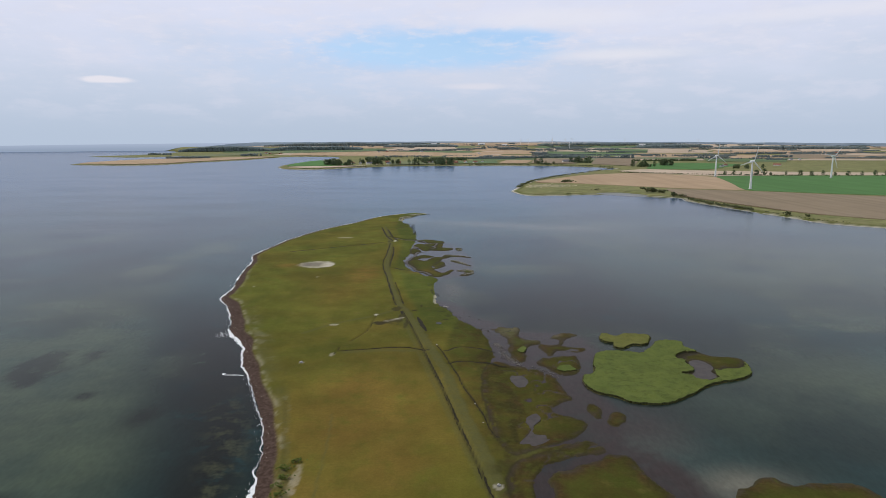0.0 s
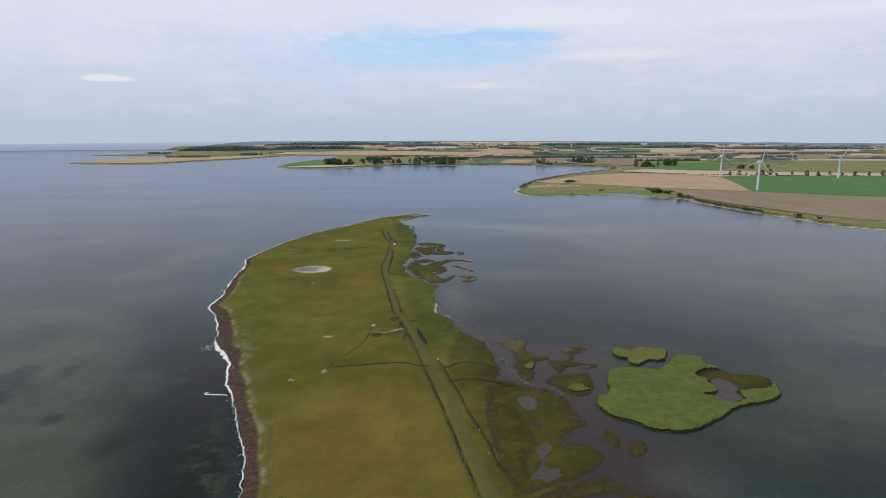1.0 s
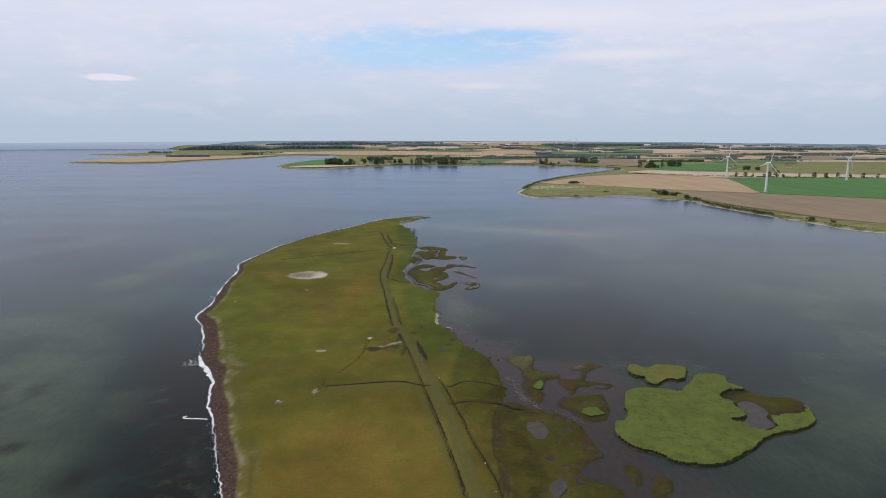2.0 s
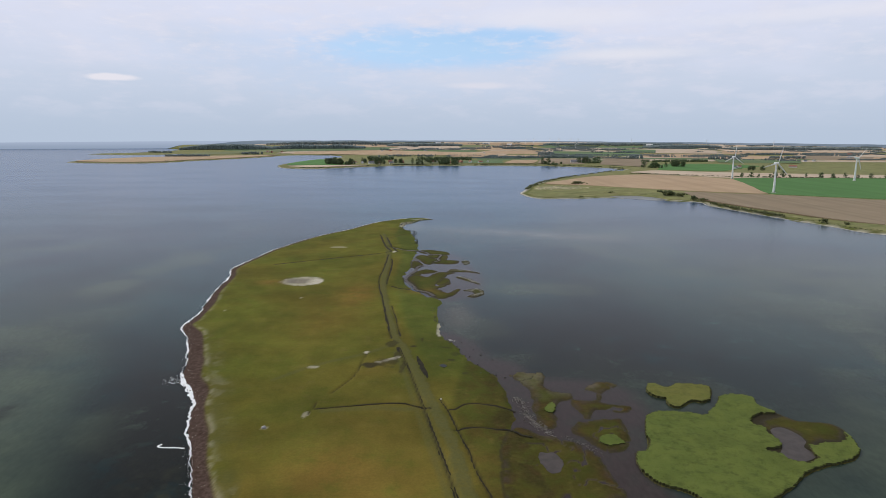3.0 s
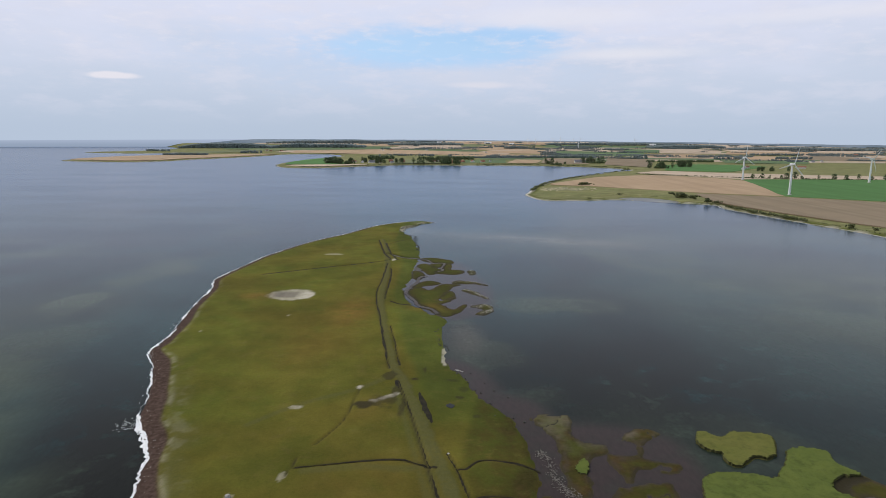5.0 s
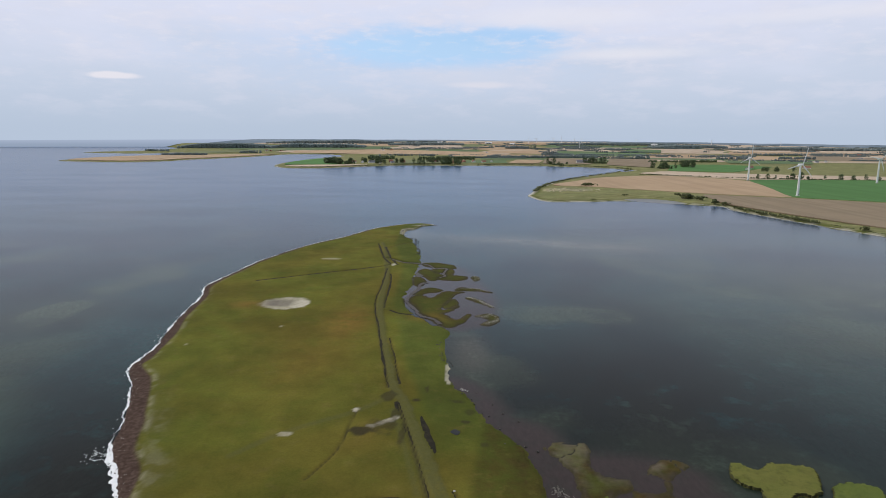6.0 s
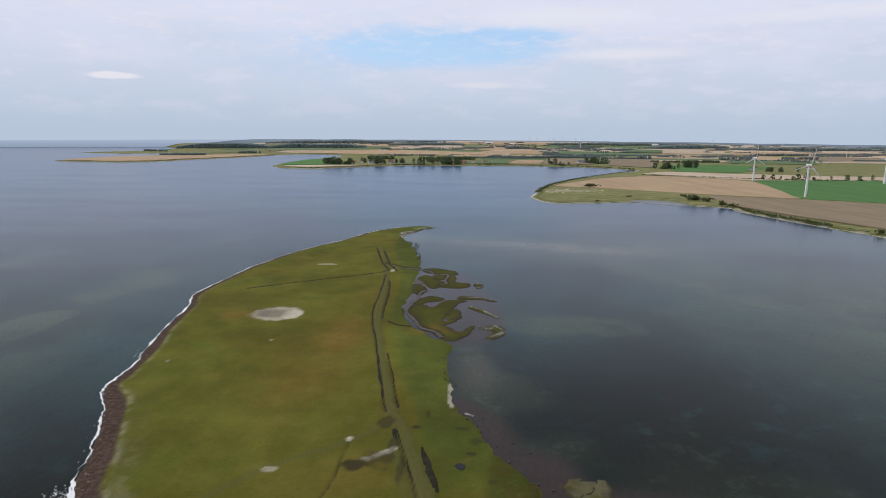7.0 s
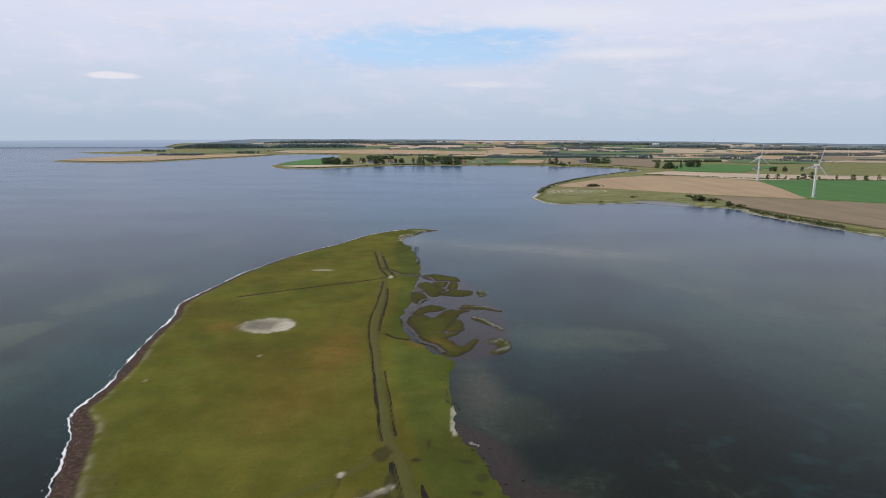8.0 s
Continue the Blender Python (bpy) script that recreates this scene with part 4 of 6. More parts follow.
    tagged(new("water", me), "calm grey-green shallow sea with weed patches", "sea", kind="structure")


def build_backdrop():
    # unlit ring that glows with the far sea's haze
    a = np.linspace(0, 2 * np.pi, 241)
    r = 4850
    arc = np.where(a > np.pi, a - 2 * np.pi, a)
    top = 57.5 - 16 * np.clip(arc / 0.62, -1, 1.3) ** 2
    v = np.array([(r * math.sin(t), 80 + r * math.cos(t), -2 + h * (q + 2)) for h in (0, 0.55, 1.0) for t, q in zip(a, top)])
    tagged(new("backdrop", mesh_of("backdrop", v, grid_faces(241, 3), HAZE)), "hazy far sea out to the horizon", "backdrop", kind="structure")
    # glowing skyline strip with the haze painted in
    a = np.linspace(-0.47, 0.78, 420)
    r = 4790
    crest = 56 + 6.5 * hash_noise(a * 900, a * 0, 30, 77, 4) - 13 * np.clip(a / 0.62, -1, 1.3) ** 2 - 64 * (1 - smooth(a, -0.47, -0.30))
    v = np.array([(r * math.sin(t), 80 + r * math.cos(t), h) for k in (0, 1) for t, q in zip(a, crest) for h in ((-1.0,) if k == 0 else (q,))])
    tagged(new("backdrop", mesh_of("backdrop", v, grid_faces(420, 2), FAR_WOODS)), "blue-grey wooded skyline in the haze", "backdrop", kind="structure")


build_ground()
build_water()
build_backdrop()


# ---- the headland's fields ----
FIELD_LIFTS = iter(np.arange(0.30, 3.0, 0.06))


def field(name, outline, material, label, category="field"):
    """A crop standing a hand's width above the soil, with cut edges; outline in plan."""
    p = spline(outline, True, 3)
    lift = float(next(FIELD_LIFTS))
    bm = bmesh.new()
    top = [bm.verts.new(stand(x, y, land_rise(x, y) + lift)) for x, y in p]
    low = [bm.verts.new(stand(x, y, land_rise(x, y) - 0.6)) for x, y in p]
    bm.faces.new(top)
    for i in range(len(p)):
        j = (i + 1) % len(p)
        bm.faces.new((low[i], low[j], top[j], top[i]))
    return tagged(new(name, bm_mesh(name, bm, material, True)), label, category, kind="structure")


field("field", [(158, 925), (213, 1005), (283, 1096), (350, 1140), (417, 1168), (486, 1128), (546, 1048), (500, 905), (456, 786), (405, 795), (358, 813), (272, 866), (218, 900)], STUBBLE, "tan stubble field with faint drilling rows")
field("field", [(338, 790), (352, 800), (391, 783), (443, 767), (484, 748), (543, 715), (640, 665), (800, 560), (760, 420), (600, 400), (450, 475), (396, 515), (372, 550), (358, 586), (344, 622), (331, 664), (324, 705), (330, 750)], PLOUGH, "brown harrowed field behind the shore")
field("field", [(456, 783), (490, 880), (523, 972), (562, 1073), (640, 1085), (715, 1094), (900, 1100), (1150, 1090), (1100, 850), (830, 585), (650, 690), (554, 727), (491, 758)], CROP, "bright green crop field below the wind turbines")
field("field", [(414, 1242), (460, 1290), (514, 1318), (641, 1262), (944, 1203), (1250, 1190), (1200, 1112), (900, 1112), (720, 1104), (580, 1088), (560, 1085), (495, 1146), (430, 1186)], STRAW, "pale straw-coloured stubble strip")
field("field", [(523, 1346), (560, 1440), (650, 1636), (808, 1668), (900, 1580), (835, 1496), (740, 1400), (657, 1315), (590, 1325)], CROP, "dark green crop field beyond the hedge")
field("field", [(-445, 1410), (-400, 1368), (-345, 1372), (-285, 1430), (-240, 1475), (-300, 1470), (-390, 1440)], STRAW, "narrow straw-yellow strip on the far point")
field("field", [(-465, 1460), (-400, 1460), (-320, 1490), (-335, 1600), (-420, 1780), (-470, 1820), (-485, 1640)], CROP, "green field on the far point")


def far_field(corners, material, label, lift=1.4):
    """A field laid over the rising land, from its four plan corners."""
    u, v = np.meshgrid(np.linspace(0, 1, 13), np.linspace(0, 1, 9))
    a, b, c, d = [np.array(q, float) for q in corners]
    u, v = u.ravel()[:, None], v.ravel()[:, None]
    p = (a * (1 - v) + b * v) * (1 - u) + (d * (1 - v) + c * v) * u
    p = p + (hash_noise(p[:, 0], p[:, 1], 90, 201, 2) - 0.5)[:, None] * 14
    me = mesh_of("field", north(np.column_stack([p, land_rise(p[:, 0], p[:, 1]) + lift])), grid_faces(13, 9), material)
    tagged(new("field", me), label, "field", "inland fields", "structure")


far_field([(-740, 2372), (-809, 2642), (-329, 2933), (-241, 2305)], STUBBLE, "long tan stubble field behind the inlet")
far_field([(-241, 2305), (-329, 2933), (210, 2640), (203, 2324)], STUBBLE, "long tan stubble field behind the farms")
far_field([(-332, 3017), (-392, 3692), (41, 3809), (56, 3102)], STRAW, "pale straw field dotted with trees")
far_field([(-889, 2707), (-1007, 3109), (-409, 3322), (-354, 3013)], CROP_HAZED, "green crop field below the wooded ridge")
far_field([(-1024, 2535), (-1134, 2875), (-805, 3052), (-735, 2792)], MEADOW, "pale pasture near the far coast")
far_field([(-180, 1520), (-217, 1758), (-45, 1798), (-35, 1570)], MEADOW, "olive pasture above the far shore")
far_field([(22, 1610), (23, 1772), (174, 1849), (156, 1615)], CROP_HAZED, "green field along the bay")
far_field([(158, 1615), (209, 1879), (307, 1880), (245, 1625)], STUBBLE, "small tan stubble field by the bay")
far_field([(255, 1625), (346, 2033), (539, 2030), (400, 1610)], PLOUGH, "brown field along the far bay")
far_field([(440, 1580), (588, 2068), (760, 2035), (530, 1470)], PLOUGH, "brown field above the bay's end")
far_field([(425, 2255), (560, 2947), (1041, 2918), (815, 2330)], CROP_HAZED, "wide green field beyond the tree belt")
far_field([(148, 2553), (175, 2891), (509, 3010), (417, 2554)], STUBBLE, "tan field beyond the tree belt")
far_field([(803, 2235), (974, 2695), (1279, 2639), (1070, 2218)], STUBBLE, "tan field between tree belts")
far_field([(885, 2810), (1073, 3344), (1251, 3268), (1065, 2785)], CROP_HAZED, "green field far inland")
far_field([(1081, 2789), (1270, 3273), (1584, 3194), (1385, 2796)], STRAW, "pale straw field far inland")
far_field([(609, 3111), (677, 3459), (1108, 3568), (994, 3204)], STRAW, "pale straw field far inland")
far_field([(1058, 2108), (1288, 2578), (1565, 2459), (1336, 2077)], STUBBLE, "tan stubble field far inland")
far_field([(882, 1769), (978, 1993), (1289, 1976), (1138, 1752)], CROP_HAZED, "green crop field behind the turbines")
far_field([(1375, 2135), (1656, 2596), (1889, 2399), (1554, 1990)], PLOUGH, "brown ploughed field far inland")
far_field([(1379, 2729), (1578, 3119), (2430, 3065), (2116, 2676)], STUBBLE, "tan stubble field far inland")
far_field([(-1125, 2060), (-1200, 2400), (-1091, 2695), (-962, 2420)], MEADOW, "grassland behind the sandy spit")


def inside_land(x, y):
    return signed(MAIN_LINE, np.array([x]), np.array([y]), 140)[0]


def patchwork():
    """Fields inland, row after row, each draped over the rising land."""
    rng = np.random.RandomState(5)
    kinds = [(STUBBLE, "tan stubble field far inland"), (STRAW, "pale straw field far inland"), (PLOUGH, "brown ploughed field far inland"), (CROP_HAZED, "green crop field far inland"), (MEADOW, "pasture far inland")]
    y = 1880.0
    while y < 4650:
        deep = rng.uniform(110, 240) * (1 + (y - 1800) / 1300)
        x = -0.62 * y + rng.uniform(0, 200)
        while x < 0.92 * y + 200:
            wide = rng.uniform(220, 760) * (1 + (y - 1800) / 3000)
            cx, cy = x + wide / 2, y + deep / 2
            corners = min(inside_land(x + i * wide, y + j * deep) for i in (0, 0.33, 0.67, 1) for j in (0, 0.5, 1))
            if corners > 75 and rng.rand() < 0.86:
                material, label = kinds[rng.choice(5, p=[0.30, 0.34, 0.08, 0.17, 0.11])]
                u, v = np.meshgrid(np.linspace(0.01, 0.99, 9), np.linspace(0.03, 0.97, 5))
                lean = rng.uniform(-0.5, 0.5) * deep
                px = (x + u * wide + lean * v).ravel()
                py = (y + v * deep + rng.uniform(-0.05, 0.05) * wide * (u - 0.5)).ravel()
                top = np.column_stack([px, py, land_rise(px, py) + 0.5 + rng.uniform(0, 0.5)])
                me = mesh_of("field", north(top), grid_faces(9, 5), material)
                tagged(new("field", me), label, "field", "patchwork of inland fields", "structure")
            x += wide
        y += deep


patchwork()


# ---- trees, hedges, woods ----
def lump(rng, detail=1):
    """A small leafy clump as arrays of verts and triangles, about 1 across."""
    bm = bmesh.new()
    bmesh.ops.create_icosphere(bm, subdivisions=detail, radius=0.5)
    v = np.array([q.co[:] for q in bm.verts])
    f = np.array([[q.index for q in p.verts] for p in bm.faces])
    bm.free()
    return v * rng.uniform(0.72, 1.28, (len(v), 1)), f


RNG = np.random.RandomState(12)
LUMPS = [lump(RNG) for _ in range(6)]


def clumps(places, sizes, rng, squash=0.8):
    """Many leafy clumps joined into one set of arrays."""
    vs, fs, n = [], [], 0
    for p, s in zip(places, sizes):
        v, f = LUMPS[rng.randint(len(LUMPS))]
        a = rng.uniform(0, 2 * math.pi)
        c, k = math.cos(a), math.sin(a)
        w = np.column_stack([v[:, 0] * c - v[:, 1] * k, v[:, 0] * k + v[:, 1] * c, v[:, 2] * squash])
        vs.append(w * s + p)
        fs.append(f + n)
        n += len(v)
    return np.vstack(vs), np.vstack(fs)


def limb(bm, a, b, r0, r1, sides=6):
    a, b = Vector(a), Vector(b)
    turn = (b - a).to_track_quat("Z", "Y").to_matrix()
    rings = []
    for p, r in ((a, r0), ((a + b) / 2, (r0 + r1) / 2), (b, r1)):
        rings.append([bm.verts.new(p + turn @ Vector((r * math.cos(t), r * math.sin(t), 0))) for t in [2 * math.pi * i / sides for i in range(sides)]])
    for lo, hi in zip(rings, rings[1:]):
        for i in range(sides):
            bm.faces.new((lo[i], lo[(i + 1) % sides], hi[(i + 1) % sides], hi[i]))
    bm.faces.new(rings[-1])


def tree_kind(seed, height, spread):
    rng = np.random.RandomState(seed)
    bm = bmesh.new()
    limb(bm, (0, 0, -0.4), (0.1, 0, height * 0.45), 0.035 * height, 0.02 * height)
    tips = []
    for i in range(6):
        a = i * 1.05 + rng.uniform(-0.3, 0.3)
        tip = (spread * 0.6 * math.cos(a), spread * 0.6 * math.sin(a), height * rng.uniform(0.5, 0.75))
        limb(bm, (0.05, 0, height * rng.uniform(0.28, 0.42)), tip, 0.014 * height, 0.005 * height, 5)
        tips.append(tip)
    trunk = bm_mesh("trunk", bm, BARK)
    places, sizes = [], []
    for k in range(90):
        a, q = rng.uniform(0, 2 * math.pi), rng.rand() ** 0.5
        h = rng.uniform(0.14, 1.0)
        r = spread * q * math.sqrt(max(0.05, 1 - ((h - 0.50) / 0.54) ** 2)) * (1 + 0.25 * math.sin(3 * a + seed))
        places.append((r * math.cos(a), r * math.sin(a), height * h))
        sizes.append(rng.uniform(0.24, 0.46) * spread)
    crown = mesh_of("crown", *clumps(places, sizes, rng), LEAF, True)
    return trunk, crown


TREE_KINDS = [tree_kind(1, 11, 4.6), tree_kind(2, 14, 5.2), tree_kind(3, 9, 4.2), tree_kind(4, 12, 3.4)]


def first_tree(k):
    root = thing("tree", "broad-leaved tree with a full dark green crown", "tree", "trees by the far shore")
    part("trunk", TREE_KINDS[k][0], root)
    part("crown", TREE_KINDS[k][1], root)
    root.location = (0, 0, -400)
    return root


def plant_trees():
    rng = np.random.RandomState(3)
    spots = []
    for cx, cy, rx, ry, n in ((-356, 1530, 22, 12, 16), (-310, 1500, 26, 10, 12), (-250, 1600, 50, 12, 10), (-160, 1575, 16, 8, 6), (-12, 1575, 34, 16, 18), (-60, 1640, 50, 14, 10), (640, 1500, 26, 40, 8), (290, 1590, 24, 8, 6),
                              (435, 1690, 30, 14, 8), (760, 1350, 60, 10, 9), (-110, 1545, 30, 6, 3), (-215, 1520, 24, 8, 6), (545, 1440, 20, 8, 8)):
        for _ in range(n):
            spots.append((cx + rng.normal(0, 0.55) * rx, cy + rng.normal(0, 0.55) * ry))
    # the row of round trees on the field edge by the turbines
    for x in np.concatenate([np.arange(592, 700, 16), np.arange(720, 1150, 26)]):
        spots.append((x + rng.uniform(-5, 5), 1098 + rng.uniform(-4, 4)))
    roots = {}
    for x, y in spots:
        if inside_land(x, y) < 18:
            continue
        k = rng.randint(4)
        s = rng.uniform(0.8, 1.4) if y > 1400 else rng.uniform(0.55, 0.95)
        m = Matrix.Translation(stand(x, y, land_rise(x, y) - 0.1)) @ Matrix.Rotation(rng.uniform(0, 6.28), 4, "Z") @ Matrix.Scale(s, 4)
        if k not in roots:
            roots[k] = first_tree(k)
            roots[k].matrix_basis = m
        else:
            copy_thing(roots[k], m)


def bush(x, y, wide, tall, label, z=None, name="bush", material=SCRUB, n=26, seed=0):
    rng = np.random.RandomState(int(x * 7 + y * 3 + seed) % 9999)
    places = np.column_stack([rng.normal(0, 0.32, n) * wide, rng.normal(0, 0.22, n) * wide, rng.uniform(0.15, 0.85, n) * tall])
    sizes = rng.uniform(0.35, 0.7, n) * tall
    root = thing(name, label, "bush", at=stand(x, y, land_rise(x, y) if z is None else z))
    bm = bmesh.new()
    for i in range(4):
        limb(bm, (rng.normal(0, 0.1) * wide, 0, -0.8), (rng.normal(0, 0.25) * wide, rng.normal(0, 0.2) * wide, tall * 0.6), 0.12, 0.05, 5)
    part("stem", bm_mesh("stem", bm, BARK), root)
    part("foliage", mesh_of("foliage", *clumps(places, sizes, rng), material, True), root)
    return root


def hedge(name, line, wide, tall, density, label, category, material, seed, group=""):
    """A run of clumps along a plan line, too many to count."""
    rng = np.random.RandomState(seed)
    p = spline(line, False, 8)
    length = np.linalg.norm(np.diff(p, axis=0), axis=1).sum()
    n = int(length * density)
    t = np.sort(rng.uniform(0, len(p) - 1.001, n))
    i = t.astype(int)
    q = p[i] + (p[i + 1] - p[i]) * (t - i)[:, None] + rng.normal(0, wide * 0.3, (n, 2))
    gap = hash_noise(q[:, 0], q[:, 1], 40, seed, 2) > 0.33
    q = q[gap]
    h = tall * rng.uniform(0.35, 1.0, len(q))
    ground_z = np.where(signed(MAIN_LINE, q[:, 0], q[:, 1], 140) > 40, land_rise(q[:, 0], q[:, 1]), 1.8)
    places = north(np.column_stack([q, ground_z + h * 0.4]))
    me = mesh_of(name, *clumps(places, h, rng, 1.0), material, True)
    return tagged(new(name, me), label, category, group, "stuff")


def woods():
    """Distant woods and hedgerows: bands of many crowns over the inland fields."""
    rng = np.random.RandomState(8)
    places, sizes, near, near_sizes = [], [], [], []

    def stand_of_trees(x0, y0, x1, y1, tall, deep, thick):
        n = int(max(6, math.hypot(x1 - x0, y1 - y0) * deep / (0.30 * tall * tall) * thick))
        t, e = rng.uniform(0, 1, n), rng.uniform(-0.5, 0.5, n)
        px, py = x0 + (x1 - x0) * t + rng.normal(0, 3, n), y0 + (y1 - y0) * t + e * deep
        keep = (signed(MAIN_LINE, px, py, 140) > 14) & (hash_noise(px, py, 55, 301, 2) > 0.30)
        into, span = (near, near_sizes) if y0 < 1900 else (places, sizes)
        for a, b in zip(px[keep], py[keep]):
            q = rng.uniform(0.55, 1.0) * tall
            for h, w in ((0.34, 0.62), (0.66, 0.5)):
                into.append((a + rng.normal(0, 0.1) * q, b + rng.normal(0, 0.1) * q, land_rise(a, b) + q * h))
                span.append(q * w)

    for band in ((-1100, 1981, -956, 2022, 12, 30, 1), (-923, 2276, -851, 2300, 15, 35, 1), (-1450, 2440, -1330, 2420, 12, 40, 0.8), (-372, 1526, -341, 1532, 18, 26, 1.2), (-331, 1492, -287, 1500, 12, 22, 1),
                 (-299, 1825, -211, 1846, 16, 45, 1.2), (-126, 1822, 67, 1868, 15, 50, 0.8), (-39, 1560, 14, 1570, 14, 40, 0.9), (116, 2027, 563, 2143, 13, 32, 1.0), (393, 2411, 465, 2431, 19, 45, 1.2),
                 (683, 2066, 746, 2082, 20, 35, 1.1), (638, 1791, 883, 1844, 10, 22, 0.8), (270, 1550, 307, 1560, 8, 16, 1), (410, 1670, 468, 1683, 10.5, 22, 0.8), (526, 1435, 566, 1442, 15, 24, 0.9),
                 (1009, 2096, 1157, 2133, 14, 34, 0.9), (1285, 2164, 1442, 2203, 14, 36, 0.9), (899, 3104, 1003, 3129, 13, 40, 1), (1426, 2612, 2175, 2749, 14, 40, 0.7), (303, 3242, 452, 3277, 19, 60, 0.9),
                 (687, 3332, 873, 3377, 14, 50, 0.9), (-300, 2268, 200, 2320, 7, 10, 0.35), (-380, 2960, 60, 3080, 9, 24, 0.5), (900, 1990, 1290, 2000, 8, 14, 0.5), (800, 2330, 1060, 2240, 9, 14, 0.6)):
        stand_of_trees(*band)
    # hedgerows and copses scattered between the fields further in
    for k in range(150):
        y = 1900 + 2700 * rng.rand() ** 0.8
        x = rng.uniform(-0.30, 0.80) * y
        if inside_land(x, y) > 60 and not (x < 250 and 2200 < y < 3000):
            long = rng.uniform(30, 130) if rng.rand() < 0.6 else rng.uniform(130, 420)
            stand_of_trees(x, y, x + long, y + rng.uniform(-0.16, 0.16) * long, rng.uniform(7, 13), rng.uniform(10, 34), 0.7)
    me = mesh_of("distant_woods", *clumps(north(places), sizes, rng, 0.95), LEAF_HAZED, True)
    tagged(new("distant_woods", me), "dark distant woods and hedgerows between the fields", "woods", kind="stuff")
    me = mesh_of("bay_woods", *clumps(north(near), near_sizes, rng, 0.95), LEAF, True)
    tagged(new("bay_woods", me), "dense dark green copses behind the far bay", "woods", kind="stuff")
    # the long wooded ridge on the far coast, and the last line of woods
    places, sizes = [], []
    for x0, y0, x1, y1, deep, swell, n in ((-1560, 2960, -1060, 3060, 90, 17, 620), (-1110, 3150, -560, 3260, 90, 14, 620), (-460, 3690, 60, 3770, 110, 9, 420), (700, 4050, 1700, 4150, 140, 6, 420),
                                           (1300, 3580, 1860, 3720, 110, 8, 420), (1750, 3390, 2730, 3440, 110, 7, 520), (-1500, 4150, -500, 4250, 160, 12, 420)):
        for _ in range(n):
            t, e = rng.rand(), rng.uniform(-0.5, 0.5)
            a, b = x0 + (x1 - x0) * t, y0 + (y1 - y0) * t + e * deep
            if inside_land(a, b) > 20:
                s = rng.uniform(9, 14)
                hump = swell * min(1.0, 4.5 * t * (1 - t) + 0.1) * (0.75 + 0.5 * float(hash_noise(np.array([a]), np.array([b]), 160, 305, 2)[0]))
                for h in np.linspace(0.15, 1.0, 3):
                    places.append((a, b, land_rise(a, b) + s * 0.35 + h * hump))
                    sizes.append(s * 1.3)
    me = mesh_of("ridge_woods", *clumps(north(places), sizes, rng, 0.85), LEAF_HAZED, True)
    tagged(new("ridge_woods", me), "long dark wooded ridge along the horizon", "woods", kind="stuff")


plant_trees()
woods()
bush(299, 754, 16, 6.5, "dense dark green thicket on the shore meadow", n=60)
bush(311, 739, 9, 5, "dark green thorn bush on the shore meadow")
bush(213, 919, 17, 5, "low dark hawthorn clump at the stubble's edge", n=50)
bush(313, 708, 6, 5.5, "upright dark bush by the shore", z=2.0)
bush(320, 700, 7, 3.2, "low scrub bush by the shore", z=2.0)
bush(226, 777, 8, 2.6, "low olive bush in rough grass")
bush(176, 742, 6, 1.8, "low olive bush in rough grass", z=0.9)
bush(357, 533, 7, 3.6, "round bush on the shore bank", z=1.6)
bush(369, 520, 5, 2.6, "round bush on the shore bank", z=1.6)
hedge("shore_scrub", [(318, 672), (323, 640), (328, 612), (335, 590), (342, 566)], 6, 3.0, 1.6, "continuous dark scrub along the shore bank", "scrub", SCRUB, 21)
hedge("shore_scrub", [(346, 556), (356, 515), (366, 494), (404, 466), (480, 420)], 4, 1.2, 0.6, "low patchy scrub along the shore bank", "scrub", SCRUB, 22)
hedge("field_hedge", [(400, 1205), (470, 1168), (580, 1118), (700, 1100), (900, 1100), (1180, 1102)], 3, 3.2, 0.5, "thin hedge between the stubble fields", "hedge", SCRUB, 23)
hedge("cliff_scrub", [(114, 835), (150, 940), (205, 1046), (272, 1148), (378, 1290), (440, 1380)], 6, 2.8, 0.8, "patchy scrub along the low cliff", "scrub", SCRUB, 24)
hedge("bay_hedge", [(60, 1560), (160, 1568), (260, 1562), (370, 1530), (420, 1490), (455, 1430)], 5, 4.0, 0.5, "scrub line along the far bay", "hedge", SCRUB, 25)
hedge("bay_hedge", [(-400, 1356), (-340, 1360), (-280, 1418), (-225, 1470), (-140, 1532), (10, 1550)], 5, 3.0, 0.35, "scrub line along the far shore", "hedge", SCRUB, 26)
hedge("spit_scrub", [(-770, 2080), (-815, 1920), (-890, 1720), (-960, 1570), (-1110, 1580)], 12, 3.0, 0.10, "sparse scrub on the far sandy spit", "scrub", SCRUB, 27)
field("sandy_spit", [(-1170, 1598), (-1110, 1566), (-965, 1552), (-900, 1615), (-885, 1715), (-810, 1915), (-775, 2095), (-760, 2220), (-850, 2200), (-1000, 2060), (-1160, 1900), (-1185, 1700)], STUBBLE, "pale sandy grassland on the far spit", "grassland")


